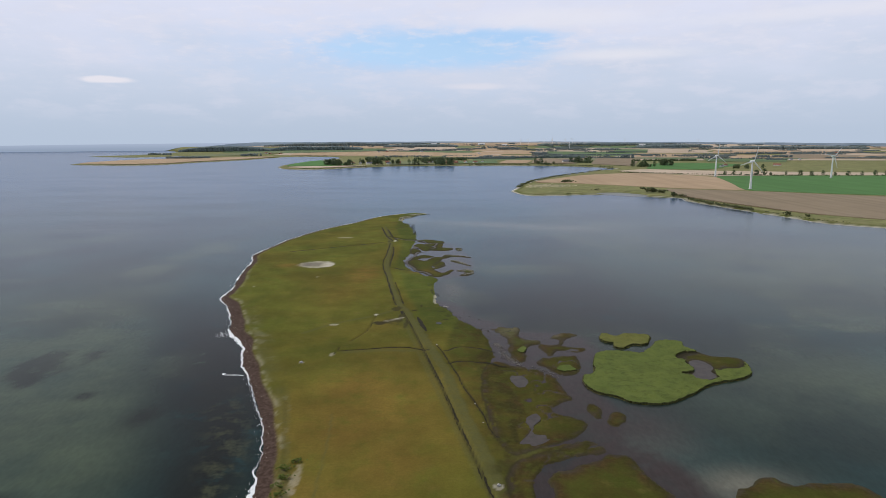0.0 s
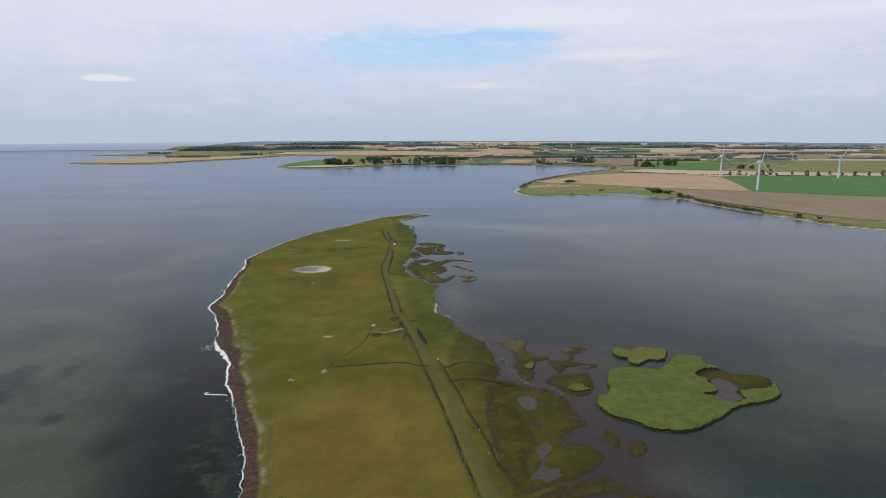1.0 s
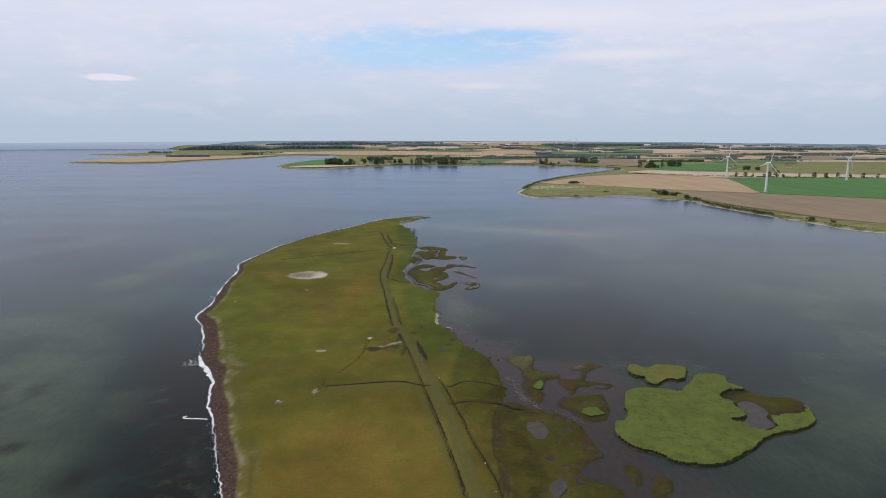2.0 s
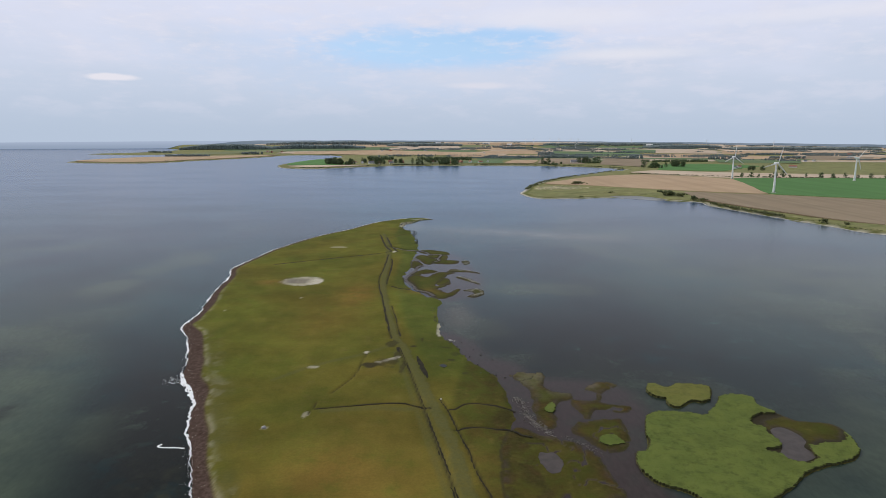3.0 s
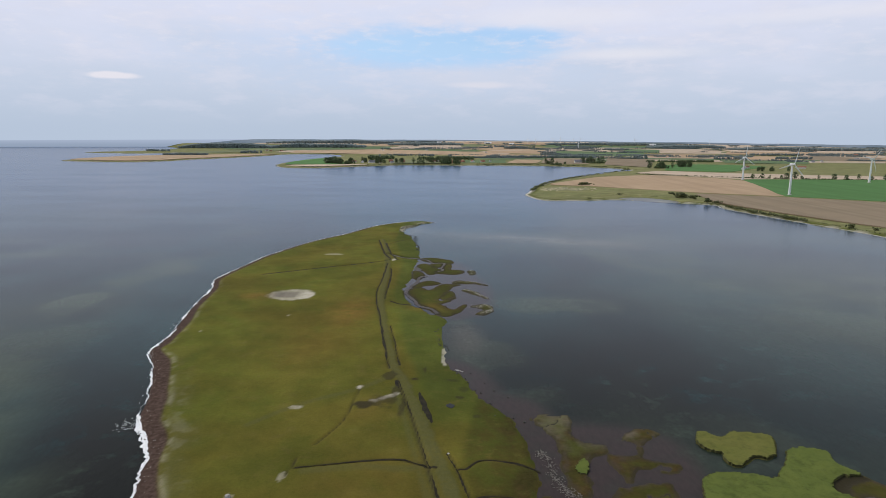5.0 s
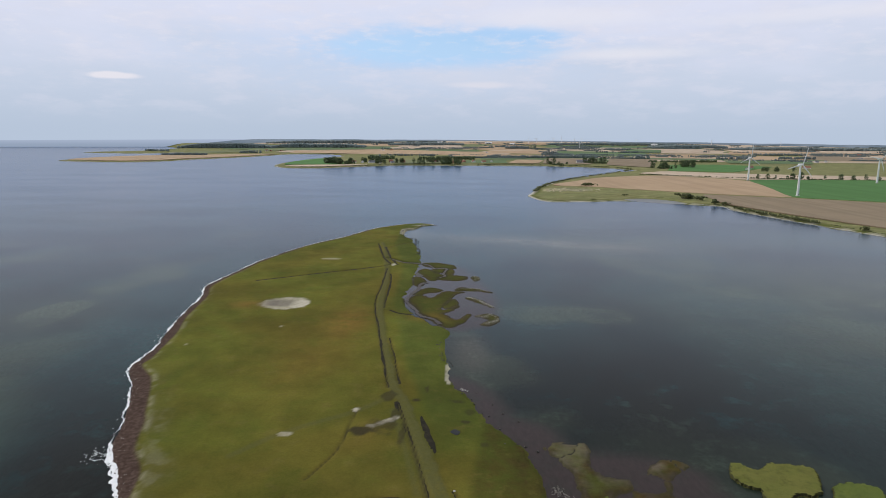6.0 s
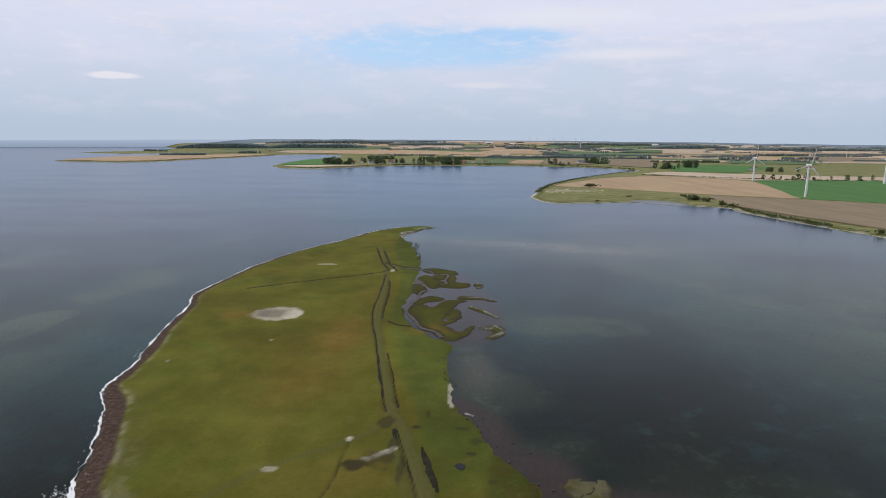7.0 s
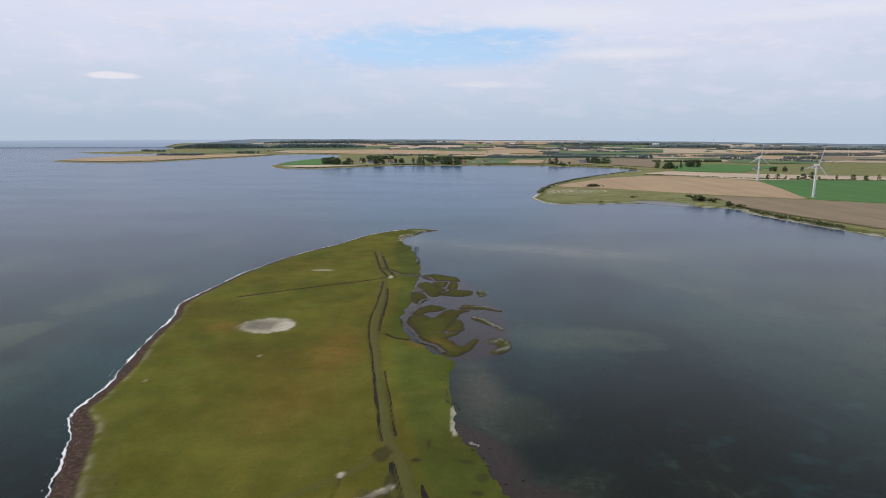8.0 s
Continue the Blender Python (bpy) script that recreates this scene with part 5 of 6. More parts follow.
# ---- wind turbines ----
def turbine_parts():
    bm = bmesh.new()
    rings = []
    for k in range(9):
        t = k / 8
        r = 1.75 - 0.75 * t
        rings.append([bm.verts.new((r * math.cos(a), r * math.sin(a), 41 * t)) for a in [2 * math.pi * i / 24 for i in range(24)]])
    for lo, hi in zip(rings, rings[1:]):
        for i in range(24):
            bm.faces.new((lo[i], lo[(i + 1) % 24], hi[(i + 1) % 24], hi[i]))
    tower = bm_mesh("tower", bm, PAINT)
    bm = bmesh.new()
    bmesh.ops.create_cube(bm, size=1)
    for v in bm.verts:
        v.co = Vector((v.co.x * 2.6 * (0.8 if v.co.y > 0 else 1), v.co.y * 7.5, v.co.z * 2.8 * (0.75 if v.co.y > 0 else 1)))
    bmesh.ops.bevel(bm, geom=bm.edges[:], offset=0.45, segments=2, affect="EDGES")
    nacelle = bm_mesh("nacelle", bm, PAINT)
    bm = bmesh.new()
    bmesh.ops.create_uvsphere(bm, u_segments=16, v_segments=10, radius=1.25)
    for v in bm.verts:
        v.co.y *= 1.25
    hub = bm_mesh("hub", bm, PAINT)
    bm = bmesh.new()
    rings = []
    for k in range(15):
        t = k / 14
        r = 0.8 + 22.6 * t
        chord = 0.9 if t < 0.05 else (2.1 - 1.5 * ((t - 0.15) / 0.85) if t > 0.15 else 0.9 + 1.2 * (t - 0.05) / 0.1)
        if t > 0.97:
            chord *= 0.55
        thick = 0.9 if t < 0.05 else max(0.10, 0.42 * (1 - t))
        tw = radians(16 * (1 - t) ** 2)
        row = []
        for i in range(10):
            a = 2 * math.pi * i / 10
            u, w = chord * (0.5 * math.cos(a) + 0.18), thick * 0.5 * math.sin(a)
            row.append(bm.verts.new((u * math.cos(tw) - w * math.sin(tw), u * math.sin(tw) + w * math.cos(tw), r)))
        rings.append(row)
    for lo, hi in zip(rings, rings[1:]):
        for i in range(10):
            bm.faces.new((lo[i], lo[(i + 1) % 10], hi[(i + 1) % 10], hi[i]))
    bm.faces.new(rings[-1])
    blade = bm_mesh("blade", bm, PAINT)
    bm = bmesh.new()
    bmesh.ops.create_cone(bm, cap_ends=True, segments=24, radius1=3.2, radius2=2.6, depth=1.0)
    base = bm_mesh("foundation", bm, STONE)
    bm = bmesh.new()
    bmesh.ops.create_cube(bm, size=1)
    for v in bm.verts:
        v.co = Vector((v.co.x * 0.9, v.co.y * 0.16, v.co.z * 2.1))
    bmesh.ops.bevel(bm, geom=bm.edges[:], offset=0.05, segments=1, affect="EDGES")
    door = bm_mesh("door", bm, DOORPAINT)
    return tower, nacelle, hub, blade, base, door


TURBINE = turbine_parts()


def wind_turbine(x, y, heading, spin, label, group, scale=1.0):
    tower, nacelle, hub, blade, base, door = TURBINE
    root = thing("wind_turbine", label, "wind turbine", group, at=stand(x, y, land_rise(x, y) + (0.5 if y < 1300 else 0.8)))
    root.rotation_euler = (0, 0, radians(heading))
    root.scale = (scale, scale, scale)
    part("foundation", base, root, "concrete foundation")
    part("tower", tower, root)
    part("door", door, root).location = (0, -1.75, 1.6)
    part("nacelle", nacelle, root).location = (0, 0.9, 42.0)
    h = part("hub", hub, root)
    h.location = (0, -3.9, 42.0)
    h.rotation_euler = (0, radians(spin), 0)
    for i in range(3):
        part("blade", blade, h).rotation_euler = (0, radians(120 * i), 0)
    return root


wind_turbine(470.5, 797, 10, 15, "white three-bladed wind turbine at the edge of a green field", "wind turbines on the headland")
wind_turbine(554.5, 1068, 10, 5, "white three-bladed wind turbine beside a stubble field", "wind turbines on the headland")
wind_turbine(766, 1032, 10, 40, "white three-bladed wind turbine in a green field", "wind turbines on the headland")
for k, (x, y) in enumerate(((590, 4250), (660, 4300), (800, 4350), (880, 4400), (980, 4380), (1050, 4420), (770, 3300), (2350, 3900), (2050, 4300), (1450, 4300))):
    wind_turbine(x, y, 10, 37 * k, "small white wind turbine far inland", "distant wind farm", 0.72)


# ---- farms and houses ----
def house(x, y, long, wide, wall_h, turn, wall_mat, roof_mat, label, name="house"):
    root = thing(name, label, "house", "farm buildings by the far shore", at=stand(x, y, land_rise(x, y) - 0.1))
    root.rotation_euler = (0, 0, radians(turn))
    bm = bmesh.new()
    L, W, rise = long / 2, wide / 2, wide * 0.42
    v = [bm.verts.new(q) for q in ((-L, -W, -0.5), (L, -W, -0.5), (L, W, -0.5), (-L, W, -0.5), (-L, -W, wall_h), (L, -W, wall_h), (L, W, wall_h), (-L, W, wall_h), (-L, 0, wall_h + rise), (L, 0, wall_h + rise))]
    for f in ((0, 1, 5, 4), (1, 2, 6, 9, 5), (2, 3, 7, 6), (3, 0, 4, 8, 7), (4, 5, 9, 8), (6, 7, 8, 9), (3, 2, 1, 0)):
        bm.faces.new([v[i] for i in f])
    part("wall", bm_mesh("wall", bm, wall_mat, True), root)
    bm = bmesh.new()
    e = 0.5
    for s in (-1, 1):
        q = [(-L - e, s * (W + e), wall_h - 0.35), (L + e, s * (W + e), wall_h - 0.35), (L + e, 0, wall_h + rise + 0.15), (-L - e, 0, wall_h + rise + 0.15)]
        lo = [bm.verts.new(a) for a in q]
        hi = [bm.verts.new((a[0], a[1], a[2] + 0.3)) for a in q]
        bm.faces.new(lo)
        bm.faces.new(hi)
        for i in range(4):
            bm.faces.new((lo[i], lo[(i + 1) % 4], hi[(i + 1) % 4], hi[i]))
    roof = part("roof", bm_mesh("roof", bm, roof_mat, True), root)
    bm = bmesh.new()
    bmesh.ops.create_cube(bm, size=1, matrix=Matrix.Translation((L * 0.4, 0, wall_h + rise + 0.6)) @ Matrix.Diagonal((0.8, 0.8, 1.8, 1)))
    part("chimney", bm_mesh("chimney", bm, BRICKWALL, True), roof)
    n = max(2, int(long / 4))
    for i in range(n):
        bm = bmesh.new()
        cx = -L + (i + 0.5) * long / n
        is_door = i == n // 2
        h = 2.0 if is_door else 1.2
        bmesh.ops.create_cube(bm, size=1, matrix=Matrix.Translation((cx, -W - 0.02, 1.0 if is_door else 1.5)) @ Matrix.Diagonal((1.1, 0.12, h, 1)))
        part("door" if is_door else "window", bm_mesh("opening", bm, DOORPAINT if is_door else PANE, True), root)
    return root


def farms():
    rng = np.random.RandomState(44)
    house(-70, 1640, 22, 9, 3.2, 8, WALL, TILE, "long whitewashed farmhouse with a red tile roof")
    house(-52, 1660, 16, 8, 3.0, 95, WALL, SLATE, "white barn with a grey roof", "barn")
    house(395, 1700, 34, 12, 4.5, 4, WALL, SLATE, "long white farm building with a grey roof", "barn")
    house(425, 1720, 20, 10, 4.0, 90, BRICKWALL, TILE, "red-brick barn with a tiled roof", "barn")
    for k, (x, y) in enumerate(((-300, 1590), (-270, 1570), (-240, 1560), (-215, 1555), (-180, 1570), (-150, 1590), (20, 1650), (60, 1660), (90, 1650), (-5, 1630), (-380, 2800), (-340, 2850), (-200, 1640), (-165, 1650), (110, 1700), (760, 1430), (800, 1480),
                                (950, 1500), (1250, 1900), (1300, 1930), (880, 2200), (500, 2300), (150, 2600), (-150, 2900), (-900, 2560), (-860, 2580), (-940, 2600), (1700, 2300), (2000, 2700))):
        if inside_land(x, y) < 20:
            continue
        pick = rng.randint(3)
        house(x + rng.uniform(-6, 6), y + rng.uniform(-6, 6), rng.uniform(11, 20), rng.uniform(7, 9), rng.uniform(2.8, 4), rng.uniform(0, 180), (WALL, BRICKWALL, WALL)[pick], (TILE, TILE, SLATE)[pick],
              ("whitewashed house with a red tile roof", "red-brick house with a red tile roof", "white house with a grey roof")[pick])
    for x, y, l in ((260, 4100, 46), (-120, 4150, 34), (1500, 4050, 40), (420, 3900, 30)):
        house(x, y, l, 14, 6, 3, WALL, WALL, "large white shed near the horizon", "storage_shed")


farms()


# ---- reed beds ----
def reed_bed(name, outline, tall, material, label, hole=None, density=9.0, seed=1, ragged=1.0):
    """A standing reed bed: a dark wall of stems round its rim and thousands of leafy tufts."""
    rng = np.random.RandomState(seed)
    p = spline(outline, True, 6)
    lo, hi = p.min(0) - 1, p.max(0) + 1
    step = 0.5
    gx, gy = np.meshgrid(np.arange(lo[0], hi[0], step), np.arange(lo[1], hi[1], step))
    fx, fy = gx.ravel(), gy.ravel()

    def depth(x, y):
        s = signed(p, x, y, 12) + (hash_noise(x, y, 3.2, seed + 5, 3) - 0.45) * 1.5 * ragged
        if hole is not None:
            s = np.minimum(s, -signed(spline(hole, True, 4), x, y, 12) + (hash_noise(x, y, 2.0, seed + 9, 3) - 0.5) * 2.0)
        return s

    root = thing(name, label, "reeds", kind="stuff")
    s = depth(fx, fy).reshape(gx.shape)
    top = tall * (0.80 + 0.22 * hash_noise(gx, gy, 3.4, seed + 2, 3))
    keep = (s[:-1, :-1] > 0) & (s[1:, :-1] > 0) & (s[:-1, 1:] > 0) & (s[1:, 1:] > 0)
    faces = grid_faces(gx.shape[1], gx.shape[0])[keep.ravel()]
    used = np.unique(faces)
    renum = np.full(gx.size, -1)
    renum[used] = np.arange(len(used))
    v = np.column_stack([fx + rng.uniform(-0.12, 0.12, fx.size), fy + rng.uniform(-0.12, 0.12, fx.size), top.ravel()])[used]
    v = north(v)
    part("reed_canopy", mesh_of("reed_canopy", v, renum[faces], material), root)
    # stems down to the water along every open edge
    edges = {}
    for f in renum[faces]:
        for a, b in zip(f, np.roll(f, -1)):
            edges[(b, a)] = edges.get((b, a), 0)
            key = (a, b)
            if (b, a) in edges and edges[(b, a)] == 1:
                edges[(b, a)] = 2
            else:
                edges[key] = 1
    rim = [e for e, c in edges.items() if c == 1 and edges.get((e[1], e[0]), 0) == 0]
    wv, wf = [], []
    for a, b in rim:
        k = len(wv)
        wv += [v[a], v[b], (v[b][0], v[b][1], 0.0), (v[a][0], v[a][1], 0.0)]
        wf.append((k, k + 1, k + 2, k + 3))
    part("reed_stems", mesh_of("reed_stems", np.array(wv), np.array(wf), REED_BASE, True), root, "dark bare reed stems at the water's edge")
    # tufts of leaves
    n = int(len(faces) * step * step * density)
    f = faces[rng.randint(0, len(faces), n)][:, 0]
    tx, ty = fx[f] + rng.uniform(0, step, n), fy[f] + rng.uniform(0, step, n)
    tz = top.ravel()[f]
    h, w = rng.uniform(0.08, 0.28, n) * tall / 1.8, rng.uniform(0.10, 0.24, n)
    lean = rng.normal(0, 0.22, (n, 2))
    vs = np.empty((n, 4, 3))
    for i in range(3):
        a = 2 * math.pi * i / 3 + rng.uniform(0, 2, n)
        vs[:, i] = np.column_stack([tx + w * np.cos(a), ty + w * np.sin(a), tz - 0.12])
    vs[:, 3] = np.column_stack([tx + lean[:, 0], ty + lean[:, 1], tz + h])
    base = np.arange(n)[:, None] * 4
    fs = np.concatenate([base + np.array([[0, 1, 3]]), base + np.array([[1, 2, 3]]), base + np.array([[2, 0, 3]])])
    part("reed_tufts", mesh_of("reed_tufts", north(vs.reshape(-1, 3)), fs, material, True), root)
    return root


reed_bed("reed_bed", ISLAND, 0.75, REED, "large bright green reed island with a small pond", ISLAND_GAP, 8.0, 4)
reed_bed("reed_bed", ISLET, 0.75, REED_DRY, "small yellowish-green reed islet standing in shallow water", None, 8.0, 14)
reed_bed("reed_bed", REED_SPOT, 0.6, REED, "small green reed patch on the mud flat", None, 6.0, 24, 0.5)
reed_bed("reed_bed", REED_TUFT, 0.5, REED, "small green reed tuft at the marsh edge", None, 6.0, 34, 0.5)


# ---- ditches, pools, foam, stones ----
def height_at(line):
    z, _, _, _ = terrain(line[:, 0], line[:, 1])
    return z


def ditches():
    for k, (line, w) in enumerate(zip(DITCH_LINES, DITCH_WIDTHS)):
        rng = np.random.RandomState(k)
        if w < 0.7:
            continue
        fine = spline(line[::3] if len(line) > 12 else line, False, 14)
        width = w * (0.02 + (0.5 if k < 7 else 0.7) * hash_noise(fine[:, 0], fine[:, 1], 7, 80 + k, 2))
        width = width * (1 + 0.8 * smooth(fine[:, 1], 180, 200) + 0.3 * smooth(fine[:, 1], 225, 240)) if k < 7 else width * 1.25
        z = height_at(fine)
        z = np.convolve(np.pad(z, 2, mode="edge"), np.ones(5) / 5, "valid") + 0.22
        sides = (-0.95, 0.55) if k == 0 else (0.0,)
        vs, fs = [], []
        for i, off in enumerate(sides):
            # crumbling edges wander and come and go
            wander = off + (0.7 if k == 0 else 1.1) * (hash_noise(fine[:, 0] + 40 * i, fine[:, 1], 5.0, 140 + k, 1) - 0.5)
            here = (0.62 + 0 * width if k == 0 else width) * np.clip(0.45 + 3.2 * (hash_noise(fine[:, 0] + 90 * i, fine[:, 1], 4.0, 160 + k, 3) - 0.24), 0.15, 1.7)
            v, f = ribbon(fine + np.column_stack([wander, 0.25 * wander]), here, 0.02, z, rng)
            vs.append(v)
            fs.append(np.asarray(f) + sum(len(q) for q in vs[:-1]))
        v, f = np.vstack(vs), np.vstack(fs)
        tagged(new("drainage_ditch", mesh_of("drainage_ditch", v, f, DITCH)), "narrow dark muddy drainage ditch through the meadow", "ditch", "meadow ditches", "structure")


def pool(outline, label, material=POOL, lift=0.06, name="pool", rough=0.5):
    p = spline(outline, True, 12 if rough > 1 else 5)
    p = p + (hash_noise(p[:, 0] + 5, p[:, 1], 1.7, 91, 2) - 0.5)[:, None] * rough
    z = max(float(np.median(height_at(p))), 0.05) + lift
    bm = bmesh.new()
    top = [bm.verts.new(stand(x, y, z)) for x, y in p]
    low = [bm.verts.new(stand(x, y, z - 0.6)) for x, y in p]
    bm.faces.new(top)
    for i in range(len(p)):
        bm.faces.new((low[i], low[(i + 1) % len(p)], top[(i + 1) % len(p)], top[i]))
    tagged(new(name, bm_mesh(name, bm, material, True)), label, "pool", kind="structure")


def foam():
    """Broken white surf along the sea side."""
    rng = np.random.RandomState(17)
    line = spline(WEST, False, 40)
    line = line[(line[:, 1] > 85) & (line[:, 1] < 545)]
    seg = np.concatenate([[0], np.cumsum(np.linalg.norm(np.diff(line, axis=0), axis=1))])
    d = np.arange(0, seg[-1], 0.4)
    q = np.column_stack([np.interp(d, seg, line[:, 0]), np.interp(d, seg, line[:, 1])])
    t = np.gradient(q, axis=0)
    t /= np.linalg.norm(t, axis=1)[:, None]
    out = np.stack([-t[:, 1], t[:, 0]], 1)
    wig = (hash_noise(d, d * 0, 5, 101, 4) - 0.5) * 2.6 + (hash_noise(d, d * 0, 1.1, 102, 2) - 0.5) * 1.3
    q = q + out * (wig * 0.7 + 0.15)[:, None]
    heavy = np.interp(q[:, 1], [85, 102, 112, 156, 164, 178, 198, 205, 240, 252, 300, 335, 400, 545], [0.9, 0.8, 0.34, 0.30, 0.45, 1.0, 1.25, 0.45, 0.42, 0.8, 0.9, 0.7, 0.42, 0.32])
    width = 0.75 * np.clip(heavy * (0.1 + 3.4 * (hash_noise(d, d * 0 + 9, 9, 103, 5) - 0.34)), 0.0, 2.4) * (0.5 + hash_noise(d, d * 0 + 3, 1.1, 104, 2))
    vs, fs, count = [], [], 0
    for k, (shift, share) in enumerate(((0.0, 0.95), (-0.40, 0.55), (0.38, 0.55), (0.66, 0.25))):
        side = shift * width + (hash_noise(d, d * 0 + 21 * k, 1.6, 110 + k, 3) - 0.5) * (0.25 + 0.7 * width)
        wide = width * share * np.clip(2.8 * (hash_noise(d, d * 0 + 31 * k, 1.6, 120 + k, 3) - 0.14), 0, 1.7)
        v, f = ribbon(q + out * side[:, None], wide, 0.05, 0.035 + 0.006 * k, rng)
        vs.append(v)
        fs.append(f + count)
        count += len(v)
    tagged(new("surf_foam", mesh_of("surf_foam", np.vstack(vs), np.vstack(fs), FOAM)), "ragged white line of surf foam along the beach", "foam", kind="stuff")
    # flecks just off the line
    n = 700
    k = rng.randint(0, len(q), n)
    off = rng.normal(0.2, 0.9, n)
    places = np.column_stack([q[k] + out[k] * off[:, None] + rng.normal(0, 0.3, (n, 2)), np.full(n, 0.04)])
    sel = hash_noise(d[k], d[k] * 0, 11, 105, 2) > 0.48
    me = mesh_of("foam_flecks", *clumps(north(places)[sel], rng.uniform(0.08, 0.35, n)[sel], rng, 0.15), FOAM, True)
    tagged(new("foam_flecks", me), "scattered white foam flecks off the beach", "foam", kind="stuff")
    n = 90
    q = np.column_stack([rng.normal(-92, 1.6, n), rng.normal(198, 2.0, n)])
    me = mesh_of("foam_flecks", *clumps(north(np.column_stack([q, np.full(n, 0.04)])), rng.uniform(0.08, 0.4, n), rng, 0.15), FOAM, True)
    tagged(new("foam_flecks", me), "splash of white foam over a shoal off the beach", "foam", kind="stuff")
    spur = spline([(-69.5, 161), (-72, 161.2), (-75.5, 161.2), (-76.8, 161.8), (-76.2, 162.6)], False, 10)
    w = 0.25 + 0.5 * hash_noise(spur[:, 0], spur[:, 1], 1.2, 107, 2)
    v, f = ribbon(spur, w, 0.08, 0.05, rng)
    tagged(new("surf_foam", mesh_of("surf_foam", v, f, FOAM)), "thin white foam spur running out from the beach", "foam", kind="stuff")


def shore_lines():
    """Pale sand and lapping water along the mainland's edge."""
    rng = np.random.RandomState(2)
    for pts, w in (([(520, 385), (402, 457), (362, 485), (352.7, 520), (333, 580), (312, 660), (313, 698), (255, 733)], 1.6), ([(161, 729), (114, 726), (100, 782), (110, 824), (141.7, 931), (201, 1054)], 2.2),
                   ([(-235, 1447), (-286, 1399), (-344, 1343), (-413, 1340), (-452, 1376), (-479, 1436)], 3.0), ([(-784, 1912), (-862, 1708), (-875, 1604), (-954, 1527), (-1122, 1542), (-1178, 1576)], 4.0)):
        line = spline(pts, False, 12)
        near = height_at(line)
        width = w * (0.4 + 1.2 * hash_noise(line[:, 0], line[:, 1], 30, 66, 2))
        v, f = ribbon(line, width, 0.12, np.maximum(near, 0.0) + 0.12, rng)
        tagged(new("sandy_shore", mesh_of("sandy_shore", v, f, SANDLINE)), "thin pale strip of sand and lapping water along the shore", "beach", kind="structure")


def sand_patches():
    """Bare sand between the grass tufts at the headland's point."""
    rng = np.random.RandomState(61)
    n = 120
    q = np.column_stack([rng.normal(165, 26, n), rng.normal(852, 14, n)])
    z = height_at(q)
    ok = z > 1.2
    sizes = rng.uniform(2.0, 6.0, n)
    me = mesh_of("bare_sand", *clumps(north(np.column_stack([q, z + 0.25]))[ok], sizes[ok], rng, 0.25), SANDPATCH, True)
    tagged(new("bare_sand", me), "pale yellow bare sand patches in the rough grass", "sand", kind="stuff")


def boulder(x, y, size, label, seed, z=None, material=STONE):
    rng = np.random.RandomState(seed)
    v, f = lump(rng, 2)
    v = v * np.array([1.0, rng.uniform(0.6, 0.95), rng.uniform(0.5, 0.7)]) * size
    ob = tagged(new("boulder", mesh_of("boulder", v, f, material, True)), label, "stone")
    zz = height_at(np.array([[x, y]]))[0] if z is None else z
    ob.location = stand(x, y, zz + size * 0.15)
    ob.rotation_euler = (0, 0, rng.uniform(0, 6))


def litter(name, centres, spread, n, sizes, material, label, category, seed, long=1.0):
    """Loose bits lying on the mud: driftwood or stones, too many to count."""
    rng = np.random.RandomState(seed)
    c = spline(centres, False, 8)
    k = rng.randint(0, len(c), n)
    q = c[k] + rng.normal(0, spread, (n, 2))
    z = np.maximum(height_at(q), 0.0) + 0.06
    vs, fs, m = [], [], 0
    for (x, y), h in zip(q, z):
        s = rng.uniform(*sizes)
        v, f = LUMPS[rng.randint(6)]
        a = rng.uniform(0, math.pi)
        w = v * (s * long, s, s * 0.7)
        w = np.column_stack([w[:, 0] * math.cos(a) - w[:, 1] * math.sin(a), w[:, 0] * math.sin(a) + w[:, 1] * math.cos(a), w[:, 2]])
        vs.append(w + stand(x, y, h))
        fs.append(f + m)
        m += len(v)
    tagged(new(name, mesh_of(name, np.vstack(vs), np.vstack(fs), material, True)), label, category, kind="stuff")


ditches()
pool([(-13.2, 216.5), (-12.1, 216), (-10, 209), (-8.2, 202.5), (-9.0, 200), (-11.0, 204)], "long dark brown pool beside the track", DITCH)
pool([(-4.6, 210), (-3.4, 211.3), (-2.0, 210.2), (-3.0, 208.6)], "small round grey pool in the grass")
pool([(-25.8, 369.6), (-25.7, 376.4), (-23.2, 376.5), (-20.6, 369.8), (-22.8, 366.4), (-25.0, 366.3)], "shallow mauve-grey pool in the far marsh", SILT, 0.05, "pool", 1.2)
for line, w in CREEKS[:2]:
    fine = spline(line, False, 10)
    v, f = ribbon(fine, w * (0.25 + 1.3 * hash_noise(fine[:, 0], fine[:, 1], 3, 97, 3)), 0.01, np.minimum(np.maximum(height_at(fine), 0.0), 0.2) + 0.07, np.random.RandomState(8))
    tagged(new("tidal_creek", mesh_of("tidal_creek", v, f, SILT)), "winding shallow tidal creek through the marsh", "creek", kind="structure")
pool(ISLAND_POND, "shallow mauve pond inside the reed island", SILT, 0.06)
pool([(22.0, 160.8), (26.1, 160.4), (26.9, 155.5), (25.1, 152.8), (22.2, 154.7)], "shallow grey pool in the marsh", SILT, 0.03, "pool", 1.7)
pool([(23.2, 134.0), (26.9, 136.8), (27.8, 134.1), (25.2, 130.2), (24.6, 126.8), (26.6, 125.5), (28.0, 123.4), (24.2, 120.8), (20.2, 122.0), (23.0, 126.0), (24.2, 128.8), (23.1, 131.0)], "winding shallow grey pool in the marsh", SILT, 0.03, "pool", 1.7)
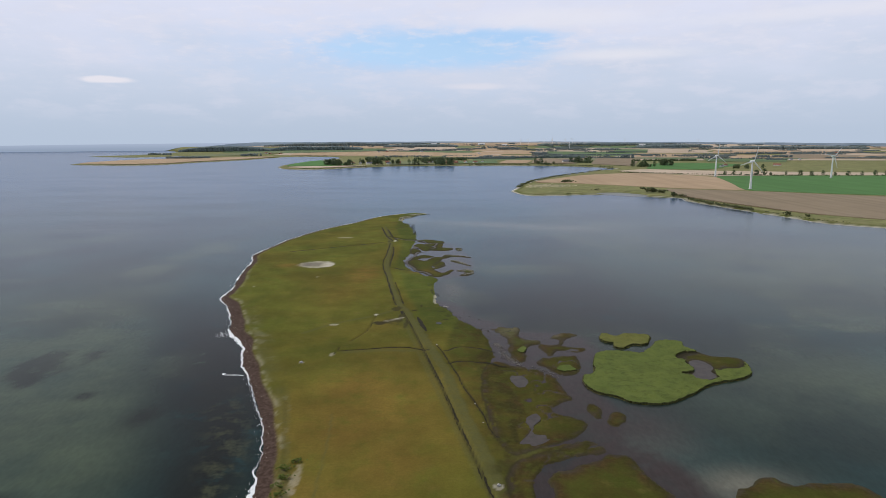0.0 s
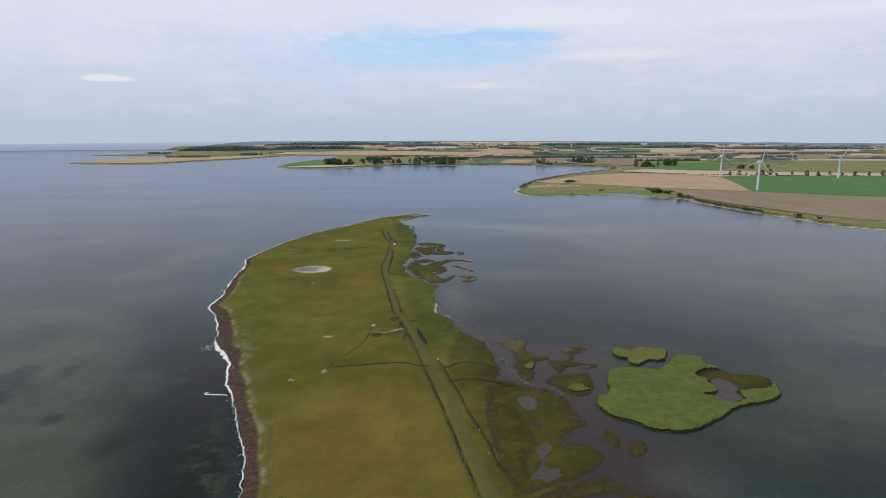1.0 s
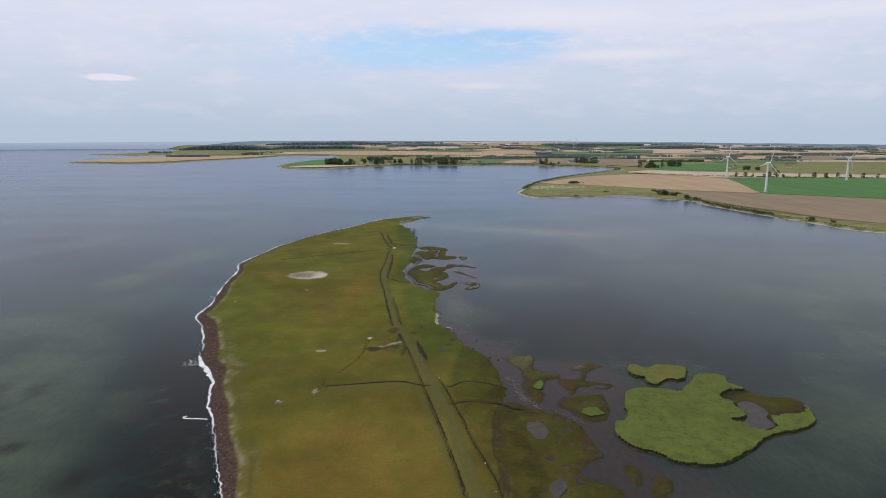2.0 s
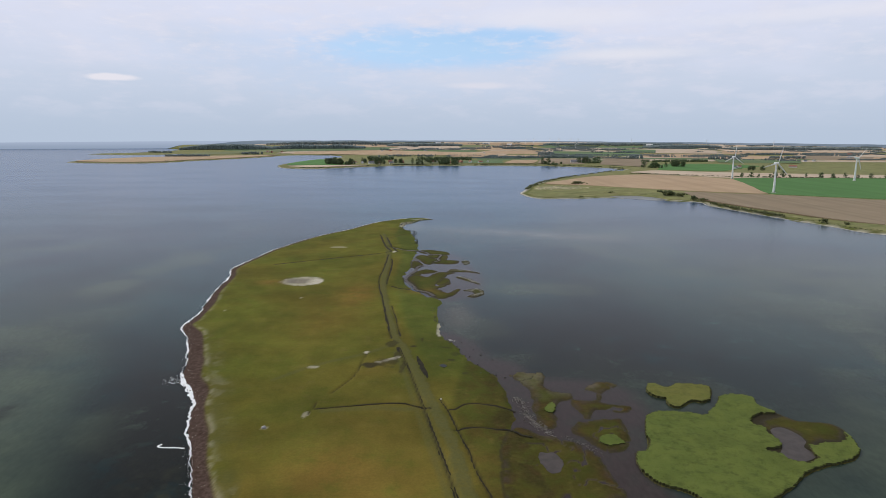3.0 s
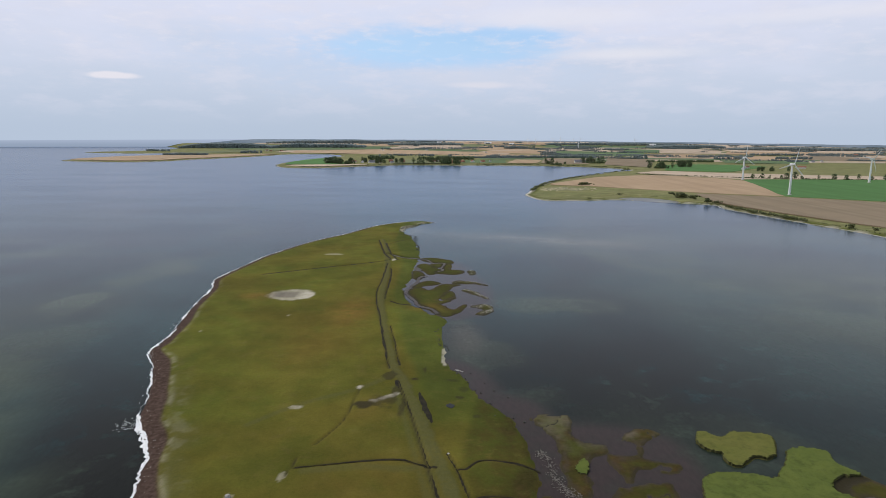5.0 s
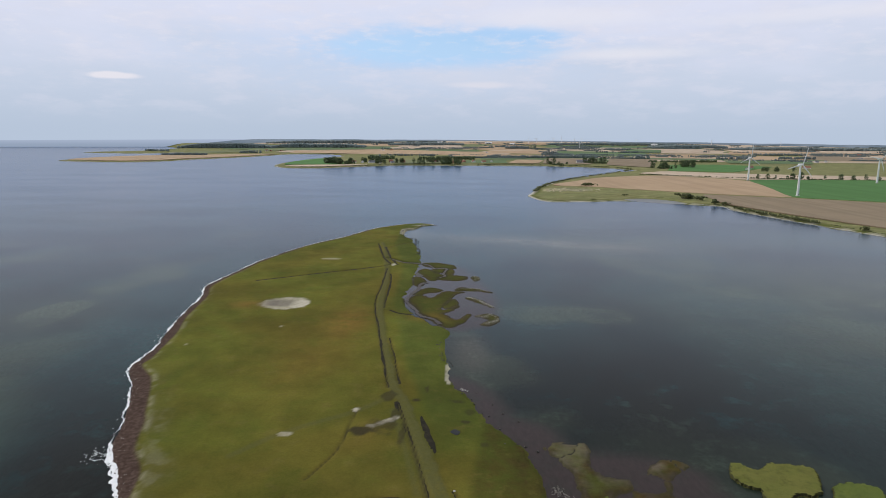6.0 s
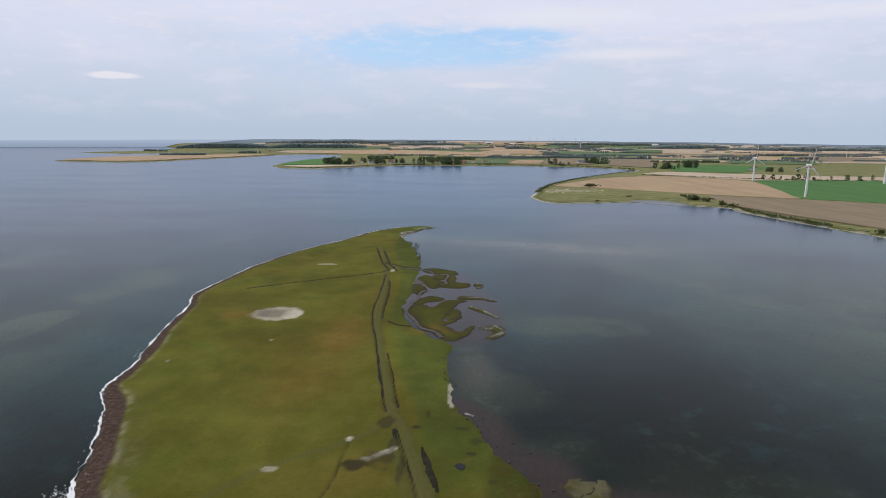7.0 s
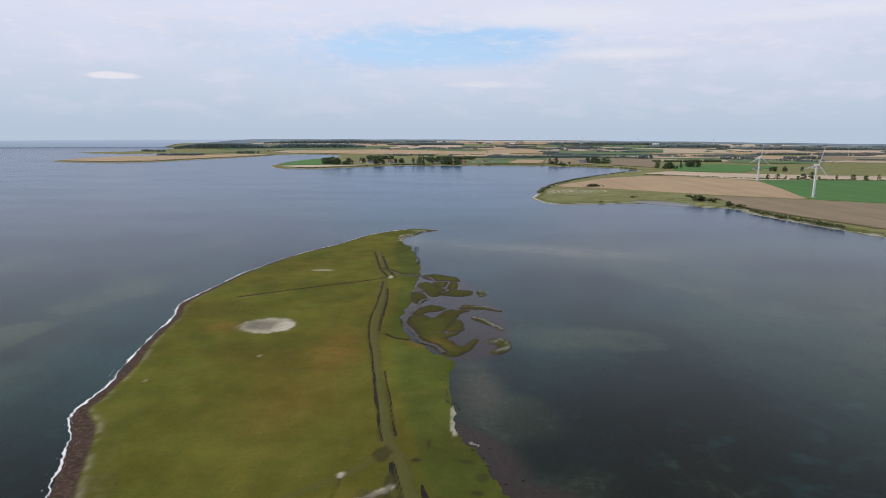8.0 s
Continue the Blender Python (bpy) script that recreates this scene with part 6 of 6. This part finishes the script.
pool(LAGOON, "shallow bright lagoon behind the shore meadow", LAGOON_WATER, 0.10)
foam()
shore_lines()
sand_patches()
for x, y in ((-38.5, 103.5), (-37.8, 106.5), (-38.6, 110.0), (-36.8, 112.5), (-37.6, 100.5)):
    bush(x, y, 2.8, 0.8, "low green shrub on the sandy bank", z=0.75, n=34, material=REED)
boulder(12.6, 104.2, 1.0, "pale stone heap at the track's bend", 1)
boulder(-51.9, 169.5, 1.3, "single pale boulder lying in the meadow", 2)
boulder(-3.6, 186.9, 0.7, "pale boulder at the ditch crossing", 3)
boulder(-40.9, 391, 0.9, "pale boulder at the far ditch crossing", 4)
boulder(9.0, 141.5, 0.45, "small pale stone on the track's edge", 5)
boulder(10.8, 131.0, 0.45, "small pale stone on the track's edge", 6)
boulder(-1.2, 232, 0.8, "dark boulder at the lagoon's edge", 7, None, DARKROCK)
boulder(14.5, 217, 0.7, "small dark rock standing out of the water", 8, 0.0, DARKROCK)
for k, (x, y) in enumerate(((-4.4, 238), (-2.2, 234.5), (1.6, 229), (2.4, 226), (4.6, 221), (6.2, 219.5), (8.8, 213), (9.6, 206), (-3.0, 262), (-4.2, 252), (14.8, 205), (17.6, 203), (3.4, 233), (7.8, 226), (10.4, 221))):
    boulder(x, y, 0.45 + 0.1 * (k % 4), "dark weedy rock along the lagoon shore", 50 + k, 0.05, DARKROCK)
litter("driftwood", [(19.6, 189.1), (21.2, 186.2), (21.5, 180.0), (23.2, 175.6), (25.1, 172.7), (26.6, 170.0)], 0.7, 420, (0.08, 0.18), WOOD, "heaped grey driftwood and reed litter on the mud", "driftwood", 31, 5.0)
litter("driftwood", [(30.4, 168.8), (33.4, 165.9), (35.8, 164.0), (37.6, 161.3)], 0.5, 110, (0.06, 0.15), WOOD, "grey driftwood scattered along the marsh edge", "driftwood", 32, 3.0)
litter("shell_bank", [(2.7, 329.3), (6.1, 327.8), (9.3, 323.2), (11.6, 319.5), (14.3, 315.3)], 0.6, 300, (0.15, 0.36), STONE, "pale bank of stones in the shallows", "stones", 33)
litter("shell_bank", [(6.7, 303.3), (9.6, 301.6), (12.3, 304.9), (14.4, 301.8), (14.7, 297.4), (12.7, 295.5), (10.0, 293)], 0.8, 300, (0.15, 0.34), STONE, "pale bank of stones in the shallows", "stones", 34)
litter("shell_bank", [(7.0, 367.5), (9.5, 368.5), (9.6, 363.0), (8.1, 360)], 0.9, 110, (0.15, 0.36), STONE, "pale bank of stones in the shallows", "stones", 35)
litter("beach_stones", [(-44, 99), (-49, 123), (-57, 141), (-68, 160), (-79, 186), (-90, 202), (-106, 235), (-114, 248)], 1.0, 260, (0.08, 0.26), STONE, "scattered pale beach stones and weed", "stones", 36)
litter("shell_bank", [(-2.5, 343.2), (1.2, 344.3), (5.4, 343.6), (8.2, 344), (11.5, 341.6), (15.1, 338.2)], 0.6, 190, (0.15, 0.34), STONE, "pale bank of stones in the shallows", "stones", 37)
litter("shell_bank", [(-1.8, 235.3), (0.8, 233.9)], 0.4, 40, (0.15, 0.40), STONE, "pale bank of stones in the shallows", "stones", 38)
litter("shore_rocks", [(-43.1, 479.4), (-34.2, 475.7), (-33, 462), (-31, 452), (-28.5, 438), (-28, 424)], 0.9, 90, (0.4, 1.1), DARKROCK, "dark weedy rocks along the lagoon shore", "stones", 39)
litter("shore_rocks", [(-47, 492), (-47.5, 508), (-43, 518), (-38, 520.5), (-31, 536)], 0.8, 110, (0.4, 1.0), DARKROCK, "dark weedy rocks at the spit's point", "stones", 40)
litter("shore_rocks", [(-9.7, 273), (-9.3, 264.1), (-7.8, 258.3), (-5.8, 254.7)], 0.7, 40, (0.25, 0.6), DARKROCK, "dark weedy rocks along the lagoon shore", "stones", 41)
litter("sand_shells", [(-45.5, 495), (-45.8, 508), (-42, 516.5), (-38.5, 519), (-31.3, 536.4), (-24, 541)], 0.9, 220, (0.3, 0.9), SANDPATCH, "pale sand and shells at the spit's point", "sand", 42)
